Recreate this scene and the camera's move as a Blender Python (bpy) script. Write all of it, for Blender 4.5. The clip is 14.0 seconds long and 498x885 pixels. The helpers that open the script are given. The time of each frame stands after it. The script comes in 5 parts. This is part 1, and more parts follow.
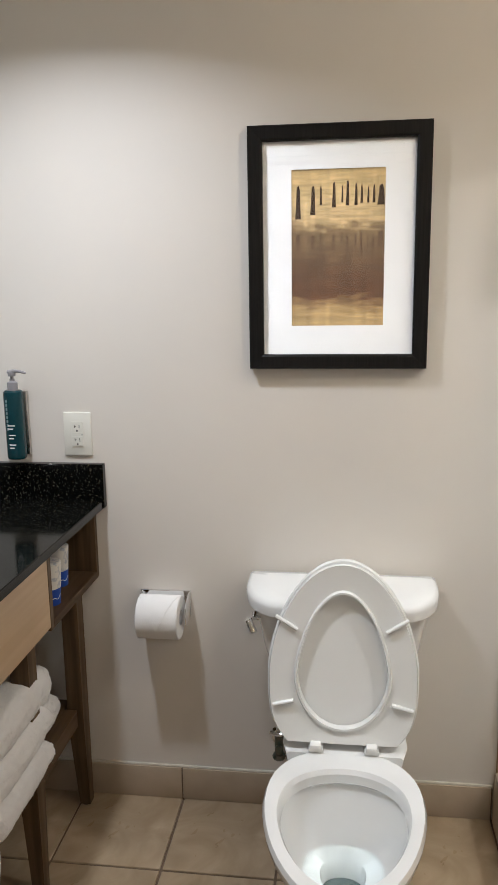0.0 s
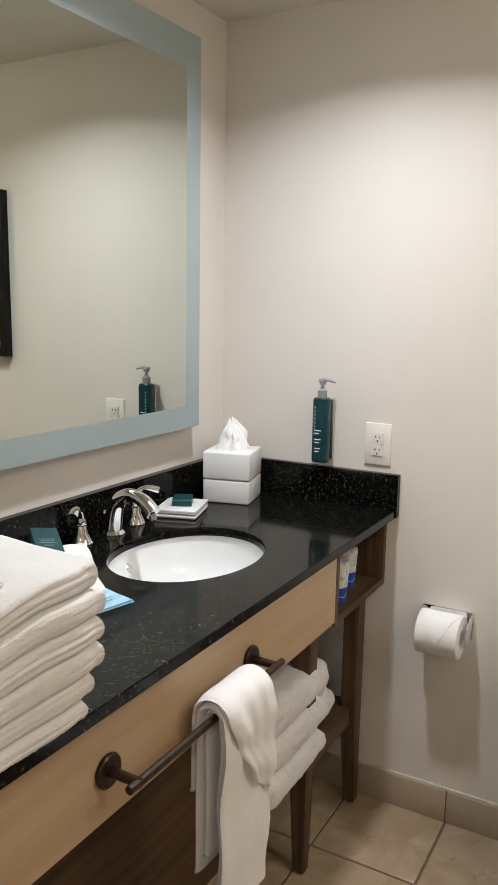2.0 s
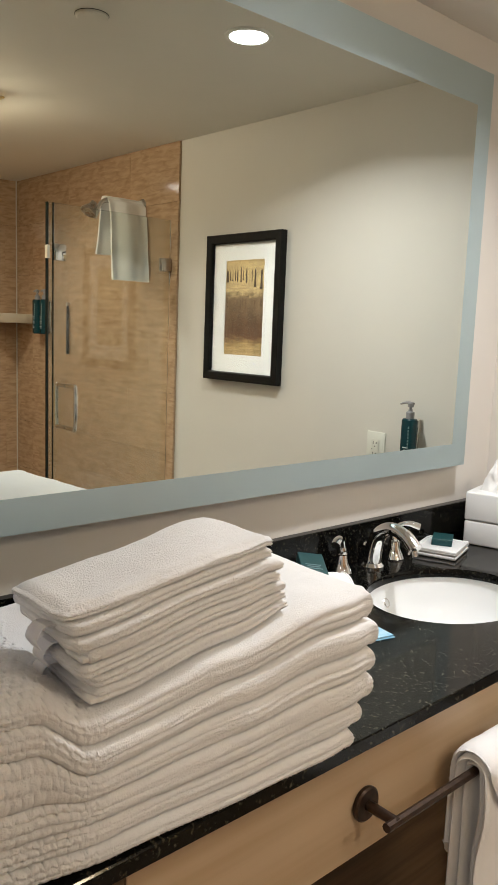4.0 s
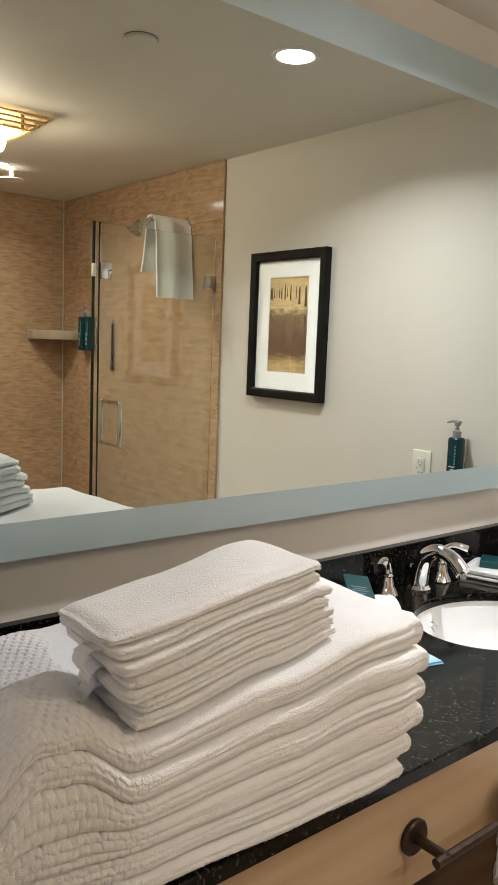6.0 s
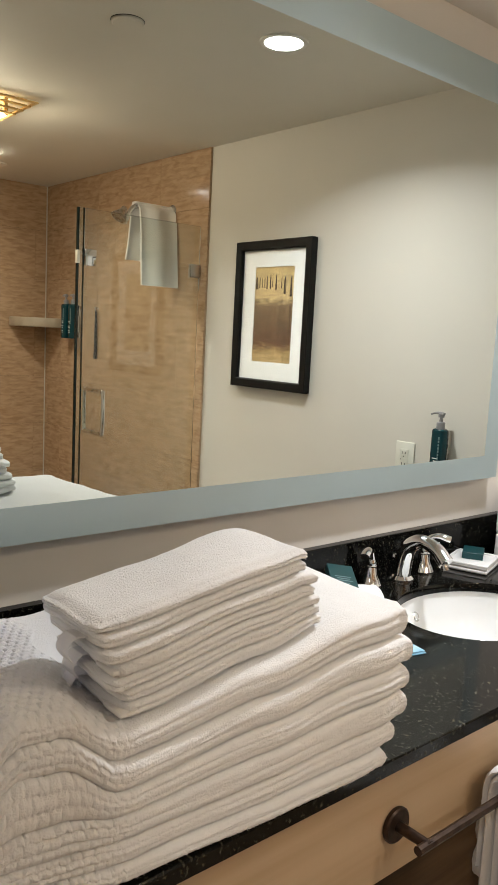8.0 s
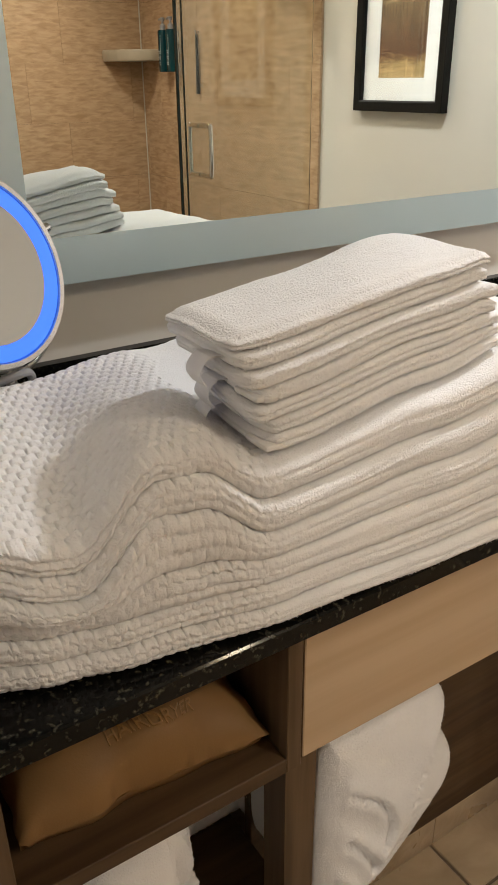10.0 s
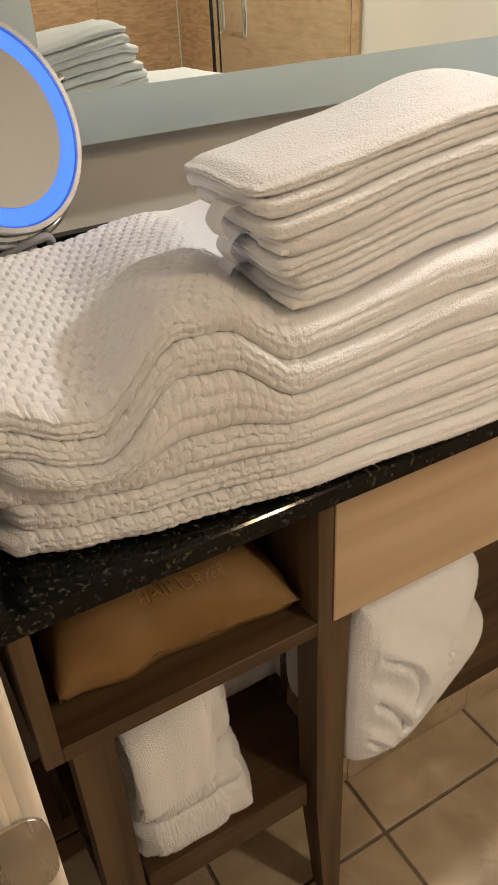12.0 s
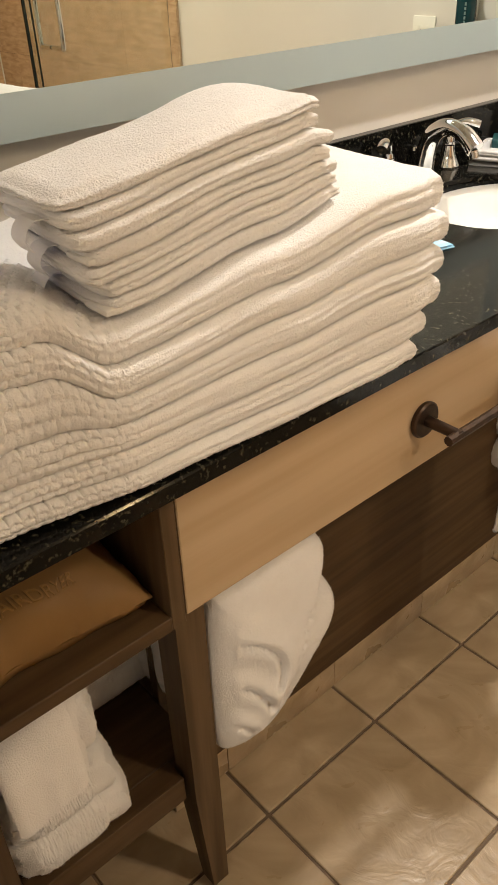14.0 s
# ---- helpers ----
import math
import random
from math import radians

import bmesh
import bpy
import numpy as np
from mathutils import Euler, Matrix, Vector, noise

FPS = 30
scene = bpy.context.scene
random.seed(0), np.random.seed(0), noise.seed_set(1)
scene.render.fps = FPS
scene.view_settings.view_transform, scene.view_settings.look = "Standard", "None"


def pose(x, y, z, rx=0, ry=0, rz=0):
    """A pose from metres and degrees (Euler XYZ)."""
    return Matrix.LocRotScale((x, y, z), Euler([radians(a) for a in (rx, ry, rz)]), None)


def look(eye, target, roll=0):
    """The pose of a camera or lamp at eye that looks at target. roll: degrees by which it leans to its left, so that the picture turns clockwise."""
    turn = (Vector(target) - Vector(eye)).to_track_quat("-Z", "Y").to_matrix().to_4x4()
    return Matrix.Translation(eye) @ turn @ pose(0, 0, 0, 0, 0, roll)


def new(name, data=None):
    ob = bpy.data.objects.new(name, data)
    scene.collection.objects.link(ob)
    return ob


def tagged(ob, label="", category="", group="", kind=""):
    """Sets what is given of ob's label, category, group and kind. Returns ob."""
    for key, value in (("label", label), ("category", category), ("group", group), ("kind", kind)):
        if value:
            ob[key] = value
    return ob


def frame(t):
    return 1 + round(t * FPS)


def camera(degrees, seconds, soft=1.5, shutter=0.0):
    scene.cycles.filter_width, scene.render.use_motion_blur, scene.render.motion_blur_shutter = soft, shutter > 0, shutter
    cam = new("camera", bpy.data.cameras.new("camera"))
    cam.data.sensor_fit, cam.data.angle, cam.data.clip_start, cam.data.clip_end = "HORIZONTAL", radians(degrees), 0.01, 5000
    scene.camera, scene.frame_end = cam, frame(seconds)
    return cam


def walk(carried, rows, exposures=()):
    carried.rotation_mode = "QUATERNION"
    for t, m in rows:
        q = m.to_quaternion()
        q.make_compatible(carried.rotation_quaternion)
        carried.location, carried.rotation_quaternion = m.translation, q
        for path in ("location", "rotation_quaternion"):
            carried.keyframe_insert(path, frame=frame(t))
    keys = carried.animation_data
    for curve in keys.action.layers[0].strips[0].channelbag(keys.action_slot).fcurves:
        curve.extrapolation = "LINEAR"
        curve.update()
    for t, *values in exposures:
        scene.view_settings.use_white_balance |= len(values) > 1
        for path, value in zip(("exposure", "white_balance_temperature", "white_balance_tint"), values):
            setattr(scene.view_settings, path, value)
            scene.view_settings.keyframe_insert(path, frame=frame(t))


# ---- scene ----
cam = camera(35.6, 14.0)
PATH = [
    (0, (1.221, -1.961, 1.447), (0.969, -0.016, 1.053), -0.8),
    (0.5, (1.199, -2.009, 1.444), (0.734, -0.101, 1.067), 0.4),
    (1, (1.215, -2.012, 1.449), (0.502, -0.179, 1.09), 1.2),
    (1.5, (1.241, -2.02, 1.448), (0.389, -0.245, 1.098), 0.8),
    (2, (1.234, -2.026, 1.443), (0.269, -0.309, 1.093), 1.0),
    (2.3, (1.237, -2.025, 1.441), (0.157, -0.379, 1.086), 0.3),
    (2.5, (1.206, -2.035, 1.431), (0.06, -0.434, 1.08), 1.4),
    (3, (1.209, -2.061, 1.441), (-0.105, -0.592, 1.103), 1.6),
    (3.5, (1.203, -2.071, 1.442), (-0.203, -0.684, 1.128), 2.1),
    (4, (1.199, -2.075, 1.447), (-0.257, -0.734, 1.162), 2.2),
    (6.3, (1.182, -2.073, 1.453), (-0.348, -0.81, 1.203), 2.2),
    (6.5, (1.184, -2.074, 1.453), (-0.343, -0.808, 1.203), 2.2),
    (7, (1.184, -2.073, 1.452), (-0.329, -0.79, 1.203), 2.5),
    (7.2, (1.182, -2.074, 1.452), (-0.324, -0.783, 1.203), 2.7),
    (9.3, (1.118, -2.059, 1.397), (-0.348, -0.81, 0.859), 1.4),
    (9.5, (1.092, -2.044, 1.382), (-0.37, -0.84, 0.737), 1.2),
    (10, (1.036, -2.014, 1.348), (-0.487, -1.031, 0.501), -0.6),
    (10.5, (1.016, -2.004, 1.335), (-0.559, -1.193, 0.408), -2.7),
    (11, (1.019, -2.001, 1.332), (-0.54, -1.208, 0.361), -3.3),
    (11.5, (1.024, -1.995, 1.321), (-0.491, -1.186, 0.295), -3.4),
    (12, (1.034, -1.997, 1.316), (-0.431, -1.186, 0.222), -3.1),
    (12.5, (1.042, -2.002, 1.306), (-0.389, -1.222, 0.145), -3.4),
    (13, (1.05, -2.011, 1.308), (-0.355, -1.213, 0.129), -3.8),
    (13.5, (1.07, -2.007, 1.315), (-0.265, -1.047, 0.176), -3.7),
    (14, (1.08, -1.986, 1.324), (-0.195, -0.897, 0.234), -2.4),
]
EXPOSURES = [(0.0, -0.80, 5650, 10), (1.0, -0.70, 5700, 10), (2.0, -0.62, 5850, 10), (4.0, -0.52, 6050, 10), (7.2, -0.48, 5950, 10), (9.5, -0.40, 6100, 10), (11.0, -0.22, 5950, 10), (12.0, -0.16, 6500, 11), (14.0, -0.17, 7050, 12)]
walk(cam, [(t, look(eye, target, roll)) for t, eye, target, roll in PATH], EXPOSURES)

# ---- world and lamps ----
world = bpy.data.worlds.new("world")
scene.world = world
world.use_nodes = True
world.node_tree.nodes["Background"].inputs[0].default_value = (1.0, 0.85, 0.68, 1)
world.node_tree.nodes["Background"].inputs[1].default_value = 0.05


def lamp(name, kind, place, energy, colour, size, cone=0, blend=0.4, aim=None):
    data = bpy.data.lights.new(name, kind)
    data.energy, data.color = energy, colour
    if kind == "SPOT":
        data.shadow_soft_size, data.spot_size, data.spot_blend = size, radians(cone), blend
    elif kind == "AREA":
        data.shape, data.size, data.spread = "DISK", size, radians(cone or 180)
    else:
        data.shadow_soft_size = size
    ob = new(name, data)
    ob.matrix_world = look(place, aim or (place[0], place[1] + 0.0001, 0))
    return ob


CEIL = 2.23
LIGHT_XY = (0.55, -0.605)
FAN_XY = (1.74, -0.98)
SHOWER_XY = (2.50, -0.665)
lamp("downlight_lamp", "AREA", (*LIGHT_XY, CEIL - 0.007), 17, (1.0, 0.965, 0.925), 0.09, 143)
lamp("fan_lamp", "POINT", (*FAN_XY, CEIL - 0.085), 24, (1.0, 0.83, 0.60), 0.05)
lamp("shower_lamp", "AREA", (*SHOWER_XY, CEIL - 0.007), 17, (1.0, 0.90, 0.76), 0.10, 150)
# unseen lamp without a fitting, added as fill through the doorway
lamp("hall_lamp", "AREA", (1.5, -3.0, 2.30), 15, (1.0, 0.88, 0.74), 0.3)

# ---- materials ----


def mat(name, col, rough=0.5, metal=0.0, col2=None, scale=8.0, stretch=(1, 1, 1), detail=4.0, lo=0.35, hi=0.65, bump=0.0, bscale=200.0,
        bdist=0.001, bstretch=(1, 1, 1), rvar=0.0, random_amount=0.0, sheen=0.0, spec=0.5, coat=0.0, emit=0.0, trans=0.0, ior=1.45, sub=0.0, fine=0.0, bump2=0.0, bscale2=60.0, bdist2=0.004, distort=0.0):
    """A Principled surface: two colours mixed by noise at real size, a finer noise in the bump, small shifts from piece to piece."""
    m = bpy.data.materials.new(name)
    m.use_nodes = True
    nt = m.node_tree
    b = nt.nodes["Principled BSDF"]
    b.inputs["Base Color"].default_value = (*col, 1)
    b.inputs["Roughness"].default_value, b.inputs["Metallic"].default_value = rough, metal
    b.inputs["Sheen Weight"].default_value, b.inputs["Specular IOR Level"].default_value = sheen, spec
    b.inputs["Coat Weight"].default_value, b.inputs["Transmission Weight"].default_value = coat, trans
    b.inputs["IOR"].default_value = ior
    if sub:
        b.inputs["Subsurface Weight"].default_value, b.inputs["Subsurface Scale"].default_value = sub, 0.01
    if emit:
        b.inputs["Emission Color"].default_value, b.inputs["Emission Strength"].default_value = (*col, 1), emit
    tc = nt.nodes.new("ShaderNodeTexCoord")

    def mapped(st):
        mp = nt.nodes.new("ShaderNodeMapping")
        mp.inputs["Scale"].default_value = st
        nt.links.new(tc.outputs["Object"], mp.inputs["Vector"])
        return mp.outputs["Vector"]

    def noise_at(sc, st, det=4.0):
        n = nt.nodes.new("ShaderNodeTexNoise")
        n.inputs["Scale"].default_value, n.inputs["Detail"].default_value, n.inputs["Distortion"].default_value = sc, det, distort
        nt.links.new(mapped(st), n.inputs["Vector"])
        return n.outputs["Fac"]

    colour = None
    if col2:
        ramp = nt.nodes.new("ShaderNodeValToRGB")
        ramp.color_ramp.elements[0].position, ramp.color_ramp.elements[1].position = lo, hi
        ramp.color_ramp.elements[0].color, ramp.color_ramp.elements[1].color = (*col, 1), (*col2, 1)
        nt.links.new(noise_at(scale, stretch, detail), ramp.inputs["Fac"])
        colour = ramp.outputs["Color"]
    if random_amount or fine:
        hsv = nt.nodes.new("ShaderNodeHueSaturation")
        hsv.inputs["Color"].default_value = (*col, 1)
        if colour:
            nt.links.new(colour, hsv.inputs["Color"])
        ma = nt.nodes.new("ShaderNodeMapRange")
        amount = random_amount or fine
        ma.inputs["To Min"].default_value, ma.inputs["To Max"].default_value = 1 - amount, 1 + amount
        if random_amount:
            oi = nt.nodes.new("ShaderNodeObjectInfo")
            nt.links.new(oi.outputs["Random"], ma.inputs["Value"])
        else:
            nt.links.new(noise_at(scale * 9, stretch, 3), ma.inputs["Value"])
        nt.links.new(ma.outputs["Result"], hsv.inputs["Value"])
        colour = hsv.outputs["Color"]
    if colour:
        nt.links.new(colour, b.inputs["Base Color"])
    if rvar:
        mr = nt.nodes.new("ShaderNodeMapRange")
        mr.inputs["To Min"].default_value, mr.inputs["To Max"].default_value = max(0.0, rough - rvar), rough + rvar
        nt.links.new(noise_at(scale * 1.7, stretch), mr.inputs["Value"])
        nt.links.new(mr.outputs["Result"], b.inputs["Roughness"])
    if bump:
        bp = nt.nodes.new("ShaderNodeBump")
        bp.inputs["Strength"].default_value, bp.inputs["Distance"].default_value = bump, bdist
        nt.links.new(noise_at(bscale, bstretch, 3), bp.inputs["Height"])
        if bump2:
            b2 = nt.nodes.new("ShaderNodeBump")
            b2.inputs["Strength"].default_value, b2.inputs["Distance"].default_value = bump2, bdist2
            nt.links.new(noise_at(bscale2, bstretch, 4), b2.inputs["Height"])
            nt.links.new(b2.outputs["Normal"], bp.inputs["Normal"])
        nt.links.new(bp.outputs["Normal"], b.inputs["Normal"])
    return m


PAINT = mat("wall_paint", (0.70, 0.66, 0.60), 0.55, col2=(0.73, 0.685, 0.62), scale=2.5, bump=0.12, bscale=260, bdist=0.0006, rvar=0.06)
CEILING = mat("ceiling_paint", (0.70, 0.655, 0.58), 0.7, col2=(0.73, 0.68, 0.60), scale=3, bump=0.15, bscale=180, bdist=0.0008)
TRIM = mat("trim_paint", (0.74, 0.66, 0.53), 0.35, col2=(0.78, 0.70, 0.57), scale=14, bump=0.15, bscale=60, bdist=0.0008, rvar=0.08)
GRANITE = mat("black_granite", (0.0032, 0.0032, 0.0028), 0.10, col2=(0.095, 0.09, 0.062), scale=170, lo=0.585, hi=0.76, detail=5, rvar=0.03, spec=0.22)
MAPLE = mat("maple_veneer", (0.475, 0.345, 0.21), 0.42, col2=(0.545, 0.41, 0.265), scale=34, stretch=(1, 0.035, 1), detail=8, bump=0.08, bscale=160,
            bstretch=(1, 0.05, 1), bdist=0.0005, rvar=0.08)
WALNUT = mat("dark_oak_veneer", (0.058, 0.033, 0.015), 0.5, spec=0.25, lo=0.36, hi=0.68, col2=(0.112, 0.068, 0.033), scale=40, stretch=(1, 0.06, 1), detail=8, bump=0.2, bscale=190,
             bstretch=(1, 0.05, 1), bdist=0.0006, rvar=0.1)
WALNUT_UP = mat("dark_oak_upright", (0.070, 0.043, 0.021), 0.5, spec=0.25, lo=0.38, hi=0.66, col2=(0.135, 0.087, 0.046), scale=46, stretch=(1, 1, 0.05), detail=8, bump=0.2, bscale=190,
                bstretch=(1, 1, 0.05), bdist=0.0006, rvar=0.1)
FLOORTILE = mat("floor_tile", (0.28, 0.205, 0.122), 0.30, col2=(0.49, 0.385, 0.26), scale=5.0, detail=10, lo=0.28, hi=0.70, bump=0.5, bscale=17, bdist=0.0035, rvar=0.1,
                random_amount=0.06, distort=1.6)
BASETILE = mat("base_tile", (0.40, 0.325, 0.235), 0.35, col2=(0.46, 0.375, 0.28), scale=9, detail=6, bump=0.1, bscale=60, bdist=0.001, random_amount=0.04)
GROUT = mat("grout", (0.13, 0.09, 0.06), 0.9, col2=(0.18, 0.13, 0.09), scale=30, bump=0.3, bscale=300)
TRAVERTINE = mat("travertine", (0.37, 0.235, 0.135), 0.10, col2=(0.53, 0.36, 0.225), scale=34, stretch=(0.40, 0.40, 1.6), detail=15, lo=0.31, hi=0.63, rvar=0.03, distort=0.5, random_amount=0.03,
                 bump=0.05, bscale=50, bstretch=(0.4, 0.4, 3), bdist=0.0008)
TILEGROUT = mat("shower_grout", (0.42, 0.30, 0.19), 0.8)
CERAMIC = mat("vitreous_china", (0.80, 0.81, 0.80), 0.07, coat=0.3, col2=(0.82, 0.825, 0.815), scale=3)
SEATPLASTIC = mat("seat_plastic", (0.78, 0.79, 0.77), 0.22, col2=(0.80, 0.805, 0.79), scale=5)
WATER = mat("water", (0.90, 0.945, 0.94), 0.0, trans=1.0, ior=1.33)
DRAINDARK = mat("trap_painted_shade", (0.10, 0.125, 0.125), 0.1)
CHROME = mat("chrome", (0.80, 0.80, 0.80), 0.07, 1.0, rvar=0.03, scale=30)
STEEL = mat("brushed_steel", (0.55, 0.52, 0.48), 0.28, 1.0, rvar=0.08, scale=60, stretch=(1, 1, 0.1))
RIMSTEEL = mat("satin_rim_steel", (0.62, 0.60, 0.57), 0.20, 1.0)
BRONZE = mat("oil_rubbed_bronze", (0.050, 0.034, 0.026), 0.36, 0.75, col2=(0.075, 0.048, 0.034), scale=70, rvar=0.08)
TERRY = mat("white_terry", (0.895, 0.888, 0.880), 0.95, col2=(0.915, 0.908, 0.90), scale=40, bump=0.8, bscale=520, bdist=0.0021, sheen=0.4, spec=0.1, bump2=0.07, bscale2=70, bdist2=0.003)
HEM = mat("towel_hem", (0.87, 0.855, 0.83), 0.9, bump=0.5, bscale=900, bdist=0.0006, spec=0.1, col2=(0.79, 0.77, 0.73), scale=60)
TAG = mat("satin_tag", (0.80, 0.80, 0.80), 0.4, col2=(0.74, 0.74, 0.76), scale=50)
MIRROR = mat("silvered_glass", (0.715, 0.75, 0.695), 0.0, 1.0)
FROST = mat("frosted_mirror", (0.50, 0.60, 0.62), 0.50, 0.8, col2=(0.52, 0.62, 0.64), scale=4)
MAKEUPGLASS = mat("tinted_silvered_glass", (0.44, 0.43, 0.40), 0.02, 1.0)
MIRROREDGE = mat("mirror_edge", (0.30, 0.36, 0.35), 0.3, 0.3)
BLACKWOOD = mat("black_frame_wood", (0.006, 0.0055, 0.005), 0.42, spec=0.22, col2=(0.011, 0.010, 0.009), scale=40, stretch=(6, 1, 0.3), bump=0.25, bscale=220, bstretch=(6, 1, 0.2), bdist=0.0006)
MATBOARD = mat("mat_board", (0.80, 0.80, 0.79), 0.8, col2=(0.82, 0.82, 0.81), scale=20, bump=0.1, bscale=600)
PICGLASS = mat("picture_glass", (1, 1, 1), 0.0, trans=1.0, ior=1.45)
GLASS = mat("shower_glass", (0.93, 0.98, 0.95), 0.0, trans=1.0, ior=1.5)
GLASSEDGE = mat("glass_edge_seal", (0.012, 0.020, 0.018), 0.25)
TEAL = mat("teal_plastic", (0.004, 0.036, 0.045), 0.25, col2=(0.005, 0.042, 0.052), scale=12)
TEALCARD = mat("teal_carton", (0.004, 0.045, 0.050), 0.42, col2=(0.006, 0.055, 0.060), scale=30)
GREYPLASTIC = mat("grey_pump_plastic", (0.27, 0.26, 0.27), 0.32)
PRINT = mat("pale_print", (0.16, 0.25, 0.26), 0.5)
WHITEPRINT = mat("white_print", (0.70, 0.74, 0.73), 0.5)
IVORY = mat("ivory_plastic", (0.76, 0.74, 0.66), 0.3, col2=(0.78, 0.76, 0.68), scale=20)
SLOT = mat("slot_black", (0.01, 0.01, 0.01), 0.6)
PAPER = mat("tissue_paper", (0.84, 0.83, 0.81), 0.9, col2=(0.80, 0.79, 0.77), scale=30, bump=0.3, bscale=120, bdist=0.001)
ROLLPAPER = mat("toilet_paper", (0.82, 0.81, 0.79), 0.95, col2=(0.80, 0.79, 0.77), scale=30, bump=0.5, bscale=300, bdist=0.0006)
WHITECERAMIC = mat("matte_white_ceramic", (0.74, 0.74, 0.73), 0.28, col2=(0.77, 0.77, 0.76), scale=8)
CUPWHITE = mat("cup_paper", (0.66, 0.64, 0.58), 0.6, col2=(0.40, 0.42, 0.46), scale=70, lo=0.52, hi=0.62)
CUPBLUE = mat("cup_blue", (0.010, 0.055, 0.34), 0.5, col2=(0.014, 0.07, 0.40), scale=20)
LEAFBLUE = mat("leaflet_blue", (0.20, 0.46, 0.66), 0.5, col2=(0.50, 0.68, 0.78), scale=16, stretch=(3, 1, 1))
BAG = mat("tan_nylon", (0.230, 0.132, 0.050), 0.5, col2=(0.265, 0.155, 0.062), scale=9, bump=0.25, bscale=500, bdist=0.0006, spec=0.2)
STITCH = mat("embroidery", (0.30, 0.165, 0.05), 0.45, bump=0.6, bscale=900)
BLUEGLOW = mat("blue_light_ring", (0.055, 0.20, 0.95), 0.4, emit=0.85)
LAMPGLOW = mat("lamp_lens", (1.0, 0.97, 0.94), 0.4, emit=22.0)
FANGLOW = mat("fan_lens", (1.0, 0.78, 0.45), 0.4, emit=9.0)
BRASSGRILLE = mat("brass_grille", (0.72, 0.50, 0.20), 0.3, 0.6)
WHITEMETAL = mat("white_enamel", (0.78, 0.75, 0.70), 0.35)
CABLE = mat("grey_cable", (0.30, 0.30, 0.31), 0.4)
RUBBER = mat("black_rubber", (0.012, 0.012, 0.012), 0.6)
RUST = mat("rusty_steel", (0.16, 0.055, 0.014), 0.7, 0.3, col2=(0.40, 0.20, 0.06), scale=120, bump=0.4, bscale=200)
BINWHITE = mat("bin_plastic", (0.76, 0.75, 0.72), 0.35, col2=(0.80, 0.79, 0.77), scale=30)
PATINA = mat("old_brass", (0.22, 0.20, 0.17), 0.35, 0.9, col2=(0.10, 0.16, 0.14), scale=60)
CARPET = mat("hall_carpet", (0.20, 0.155, 0.11), 1.0, col2=(0.26, 0.20, 0.15), scale=90, bump=0.8, bscale=400)

# ---- mesh helpers ----
AT = {}


def thing(name, at, label, category, group="", kind=""):
    ob = new(name)
    ob.location = at
    ob.empty_display_size = 0.05
    AT[ob] = Vector(at)
    return tagged(ob, label, category, group, kind)


def finish(name, bm, material, smooth=32):
    bmesh.ops.recalc_face_normals(bm, faces=bm.faces)
    me = bpy.data.meshes.new(name)
    bm.to_mesh(me)
    bm.free()
    me.materials.append(material)
    if smooth:
        me.polygons.foreach_set("use_smooth", [True] * len(me.polygons))
        me.set_sharp_from_angle(angle=radians(smooth))
    return me


def part(name, bm, material, parent=None, label="", smooth=32):
    ob = new(name, finish(name, bm, material, smooth))
    if parent:
        ob.parent = parent
        ob.matrix_parent_inverse = Matrix.Translation(-AT[parent]) if parent in AT else Matrix.Identity(4)
    if label:
        ob["label"] = label
    return ob


def box(x0, x1, y0, y1, z0, z1, bevel=0.002, seg=1, m=None):
    bm = bmesh.new()
    bmesh.ops.create_cube(bm, size=1, matrix=Matrix.Translation(((x0 + x1) / 2, (y0 + y1) / 2, (z0 + z1) / 2)) @ Matrix.Diagonal((x1 - x0, y1 - y0, z1 - z0, 1)))
    if bevel:
        bmesh.ops.bevel(bm, geom=bm.edges[:], offset=bevel, segments=seg, profile=0.5, affect="EDGES")
    if m:
        bmesh.ops.transform(bm, matrix=m, verts=bm.verts)
    return bm


def join(*bms):
    out = bmesh.new()
    for b in bms:
        me = bpy.data.meshes.new("tmp")
        b.to_mesh(me)
        b.free()
        out.from_mesh(me)
        bpy.data.meshes.remove(me)
    return out


def loft(loops, close_start=True, close_end=True, cyclic=True):
    bm = bmesh.new()
    rows = [[bm.verts.new(p) for p in loop] for loop in loops]
    n = len(rows[0])
    for a, b in zip(rows, rows[1:]):
        for i in range(n if cyclic else n - 1):
            j = (i + 1) % n
            bm.faces.new((a[i], a[j], b[j], b[i]))
    if close_start:
        bm.faces.new(rows[0][::-1])
    if close_end:
        bm.faces.new(rows[-1])
    return bm


def lathe(profile, seg=24, m=None, close=True):
    loops = [[Vector((r * math.cos(2 * math.pi * i / seg), r * math.sin(2 * math.pi * i / seg), z)) for i in range(seg)] for r, z in profile]
    bm = loft(loops, close, close)
    if m:
        bmesh.ops.transform(bm, matrix=m, verts=bm.verts)
    return bm


def smooth_line(points, n=8):
    pts = [Vector(p) for p in points]
    out = []
    for i in range(len(pts) - 1):
        p0, p1, p2, p3 = pts[max(i - 1, 0)], pts[i], pts[i + 1], pts[min(i + 2, len(pts) - 1)]
        for k in range(n):
            t = k / n
            out.append(0.5 * (2 * p1 + (p2 - p0) * t + (2 * p0 - 5 * p1 + 4 * p2 - p3) * t * t + (3 * p1 - p0 - 3 * p2 + p3) * t ** 3))
    return out + [pts[-1]]


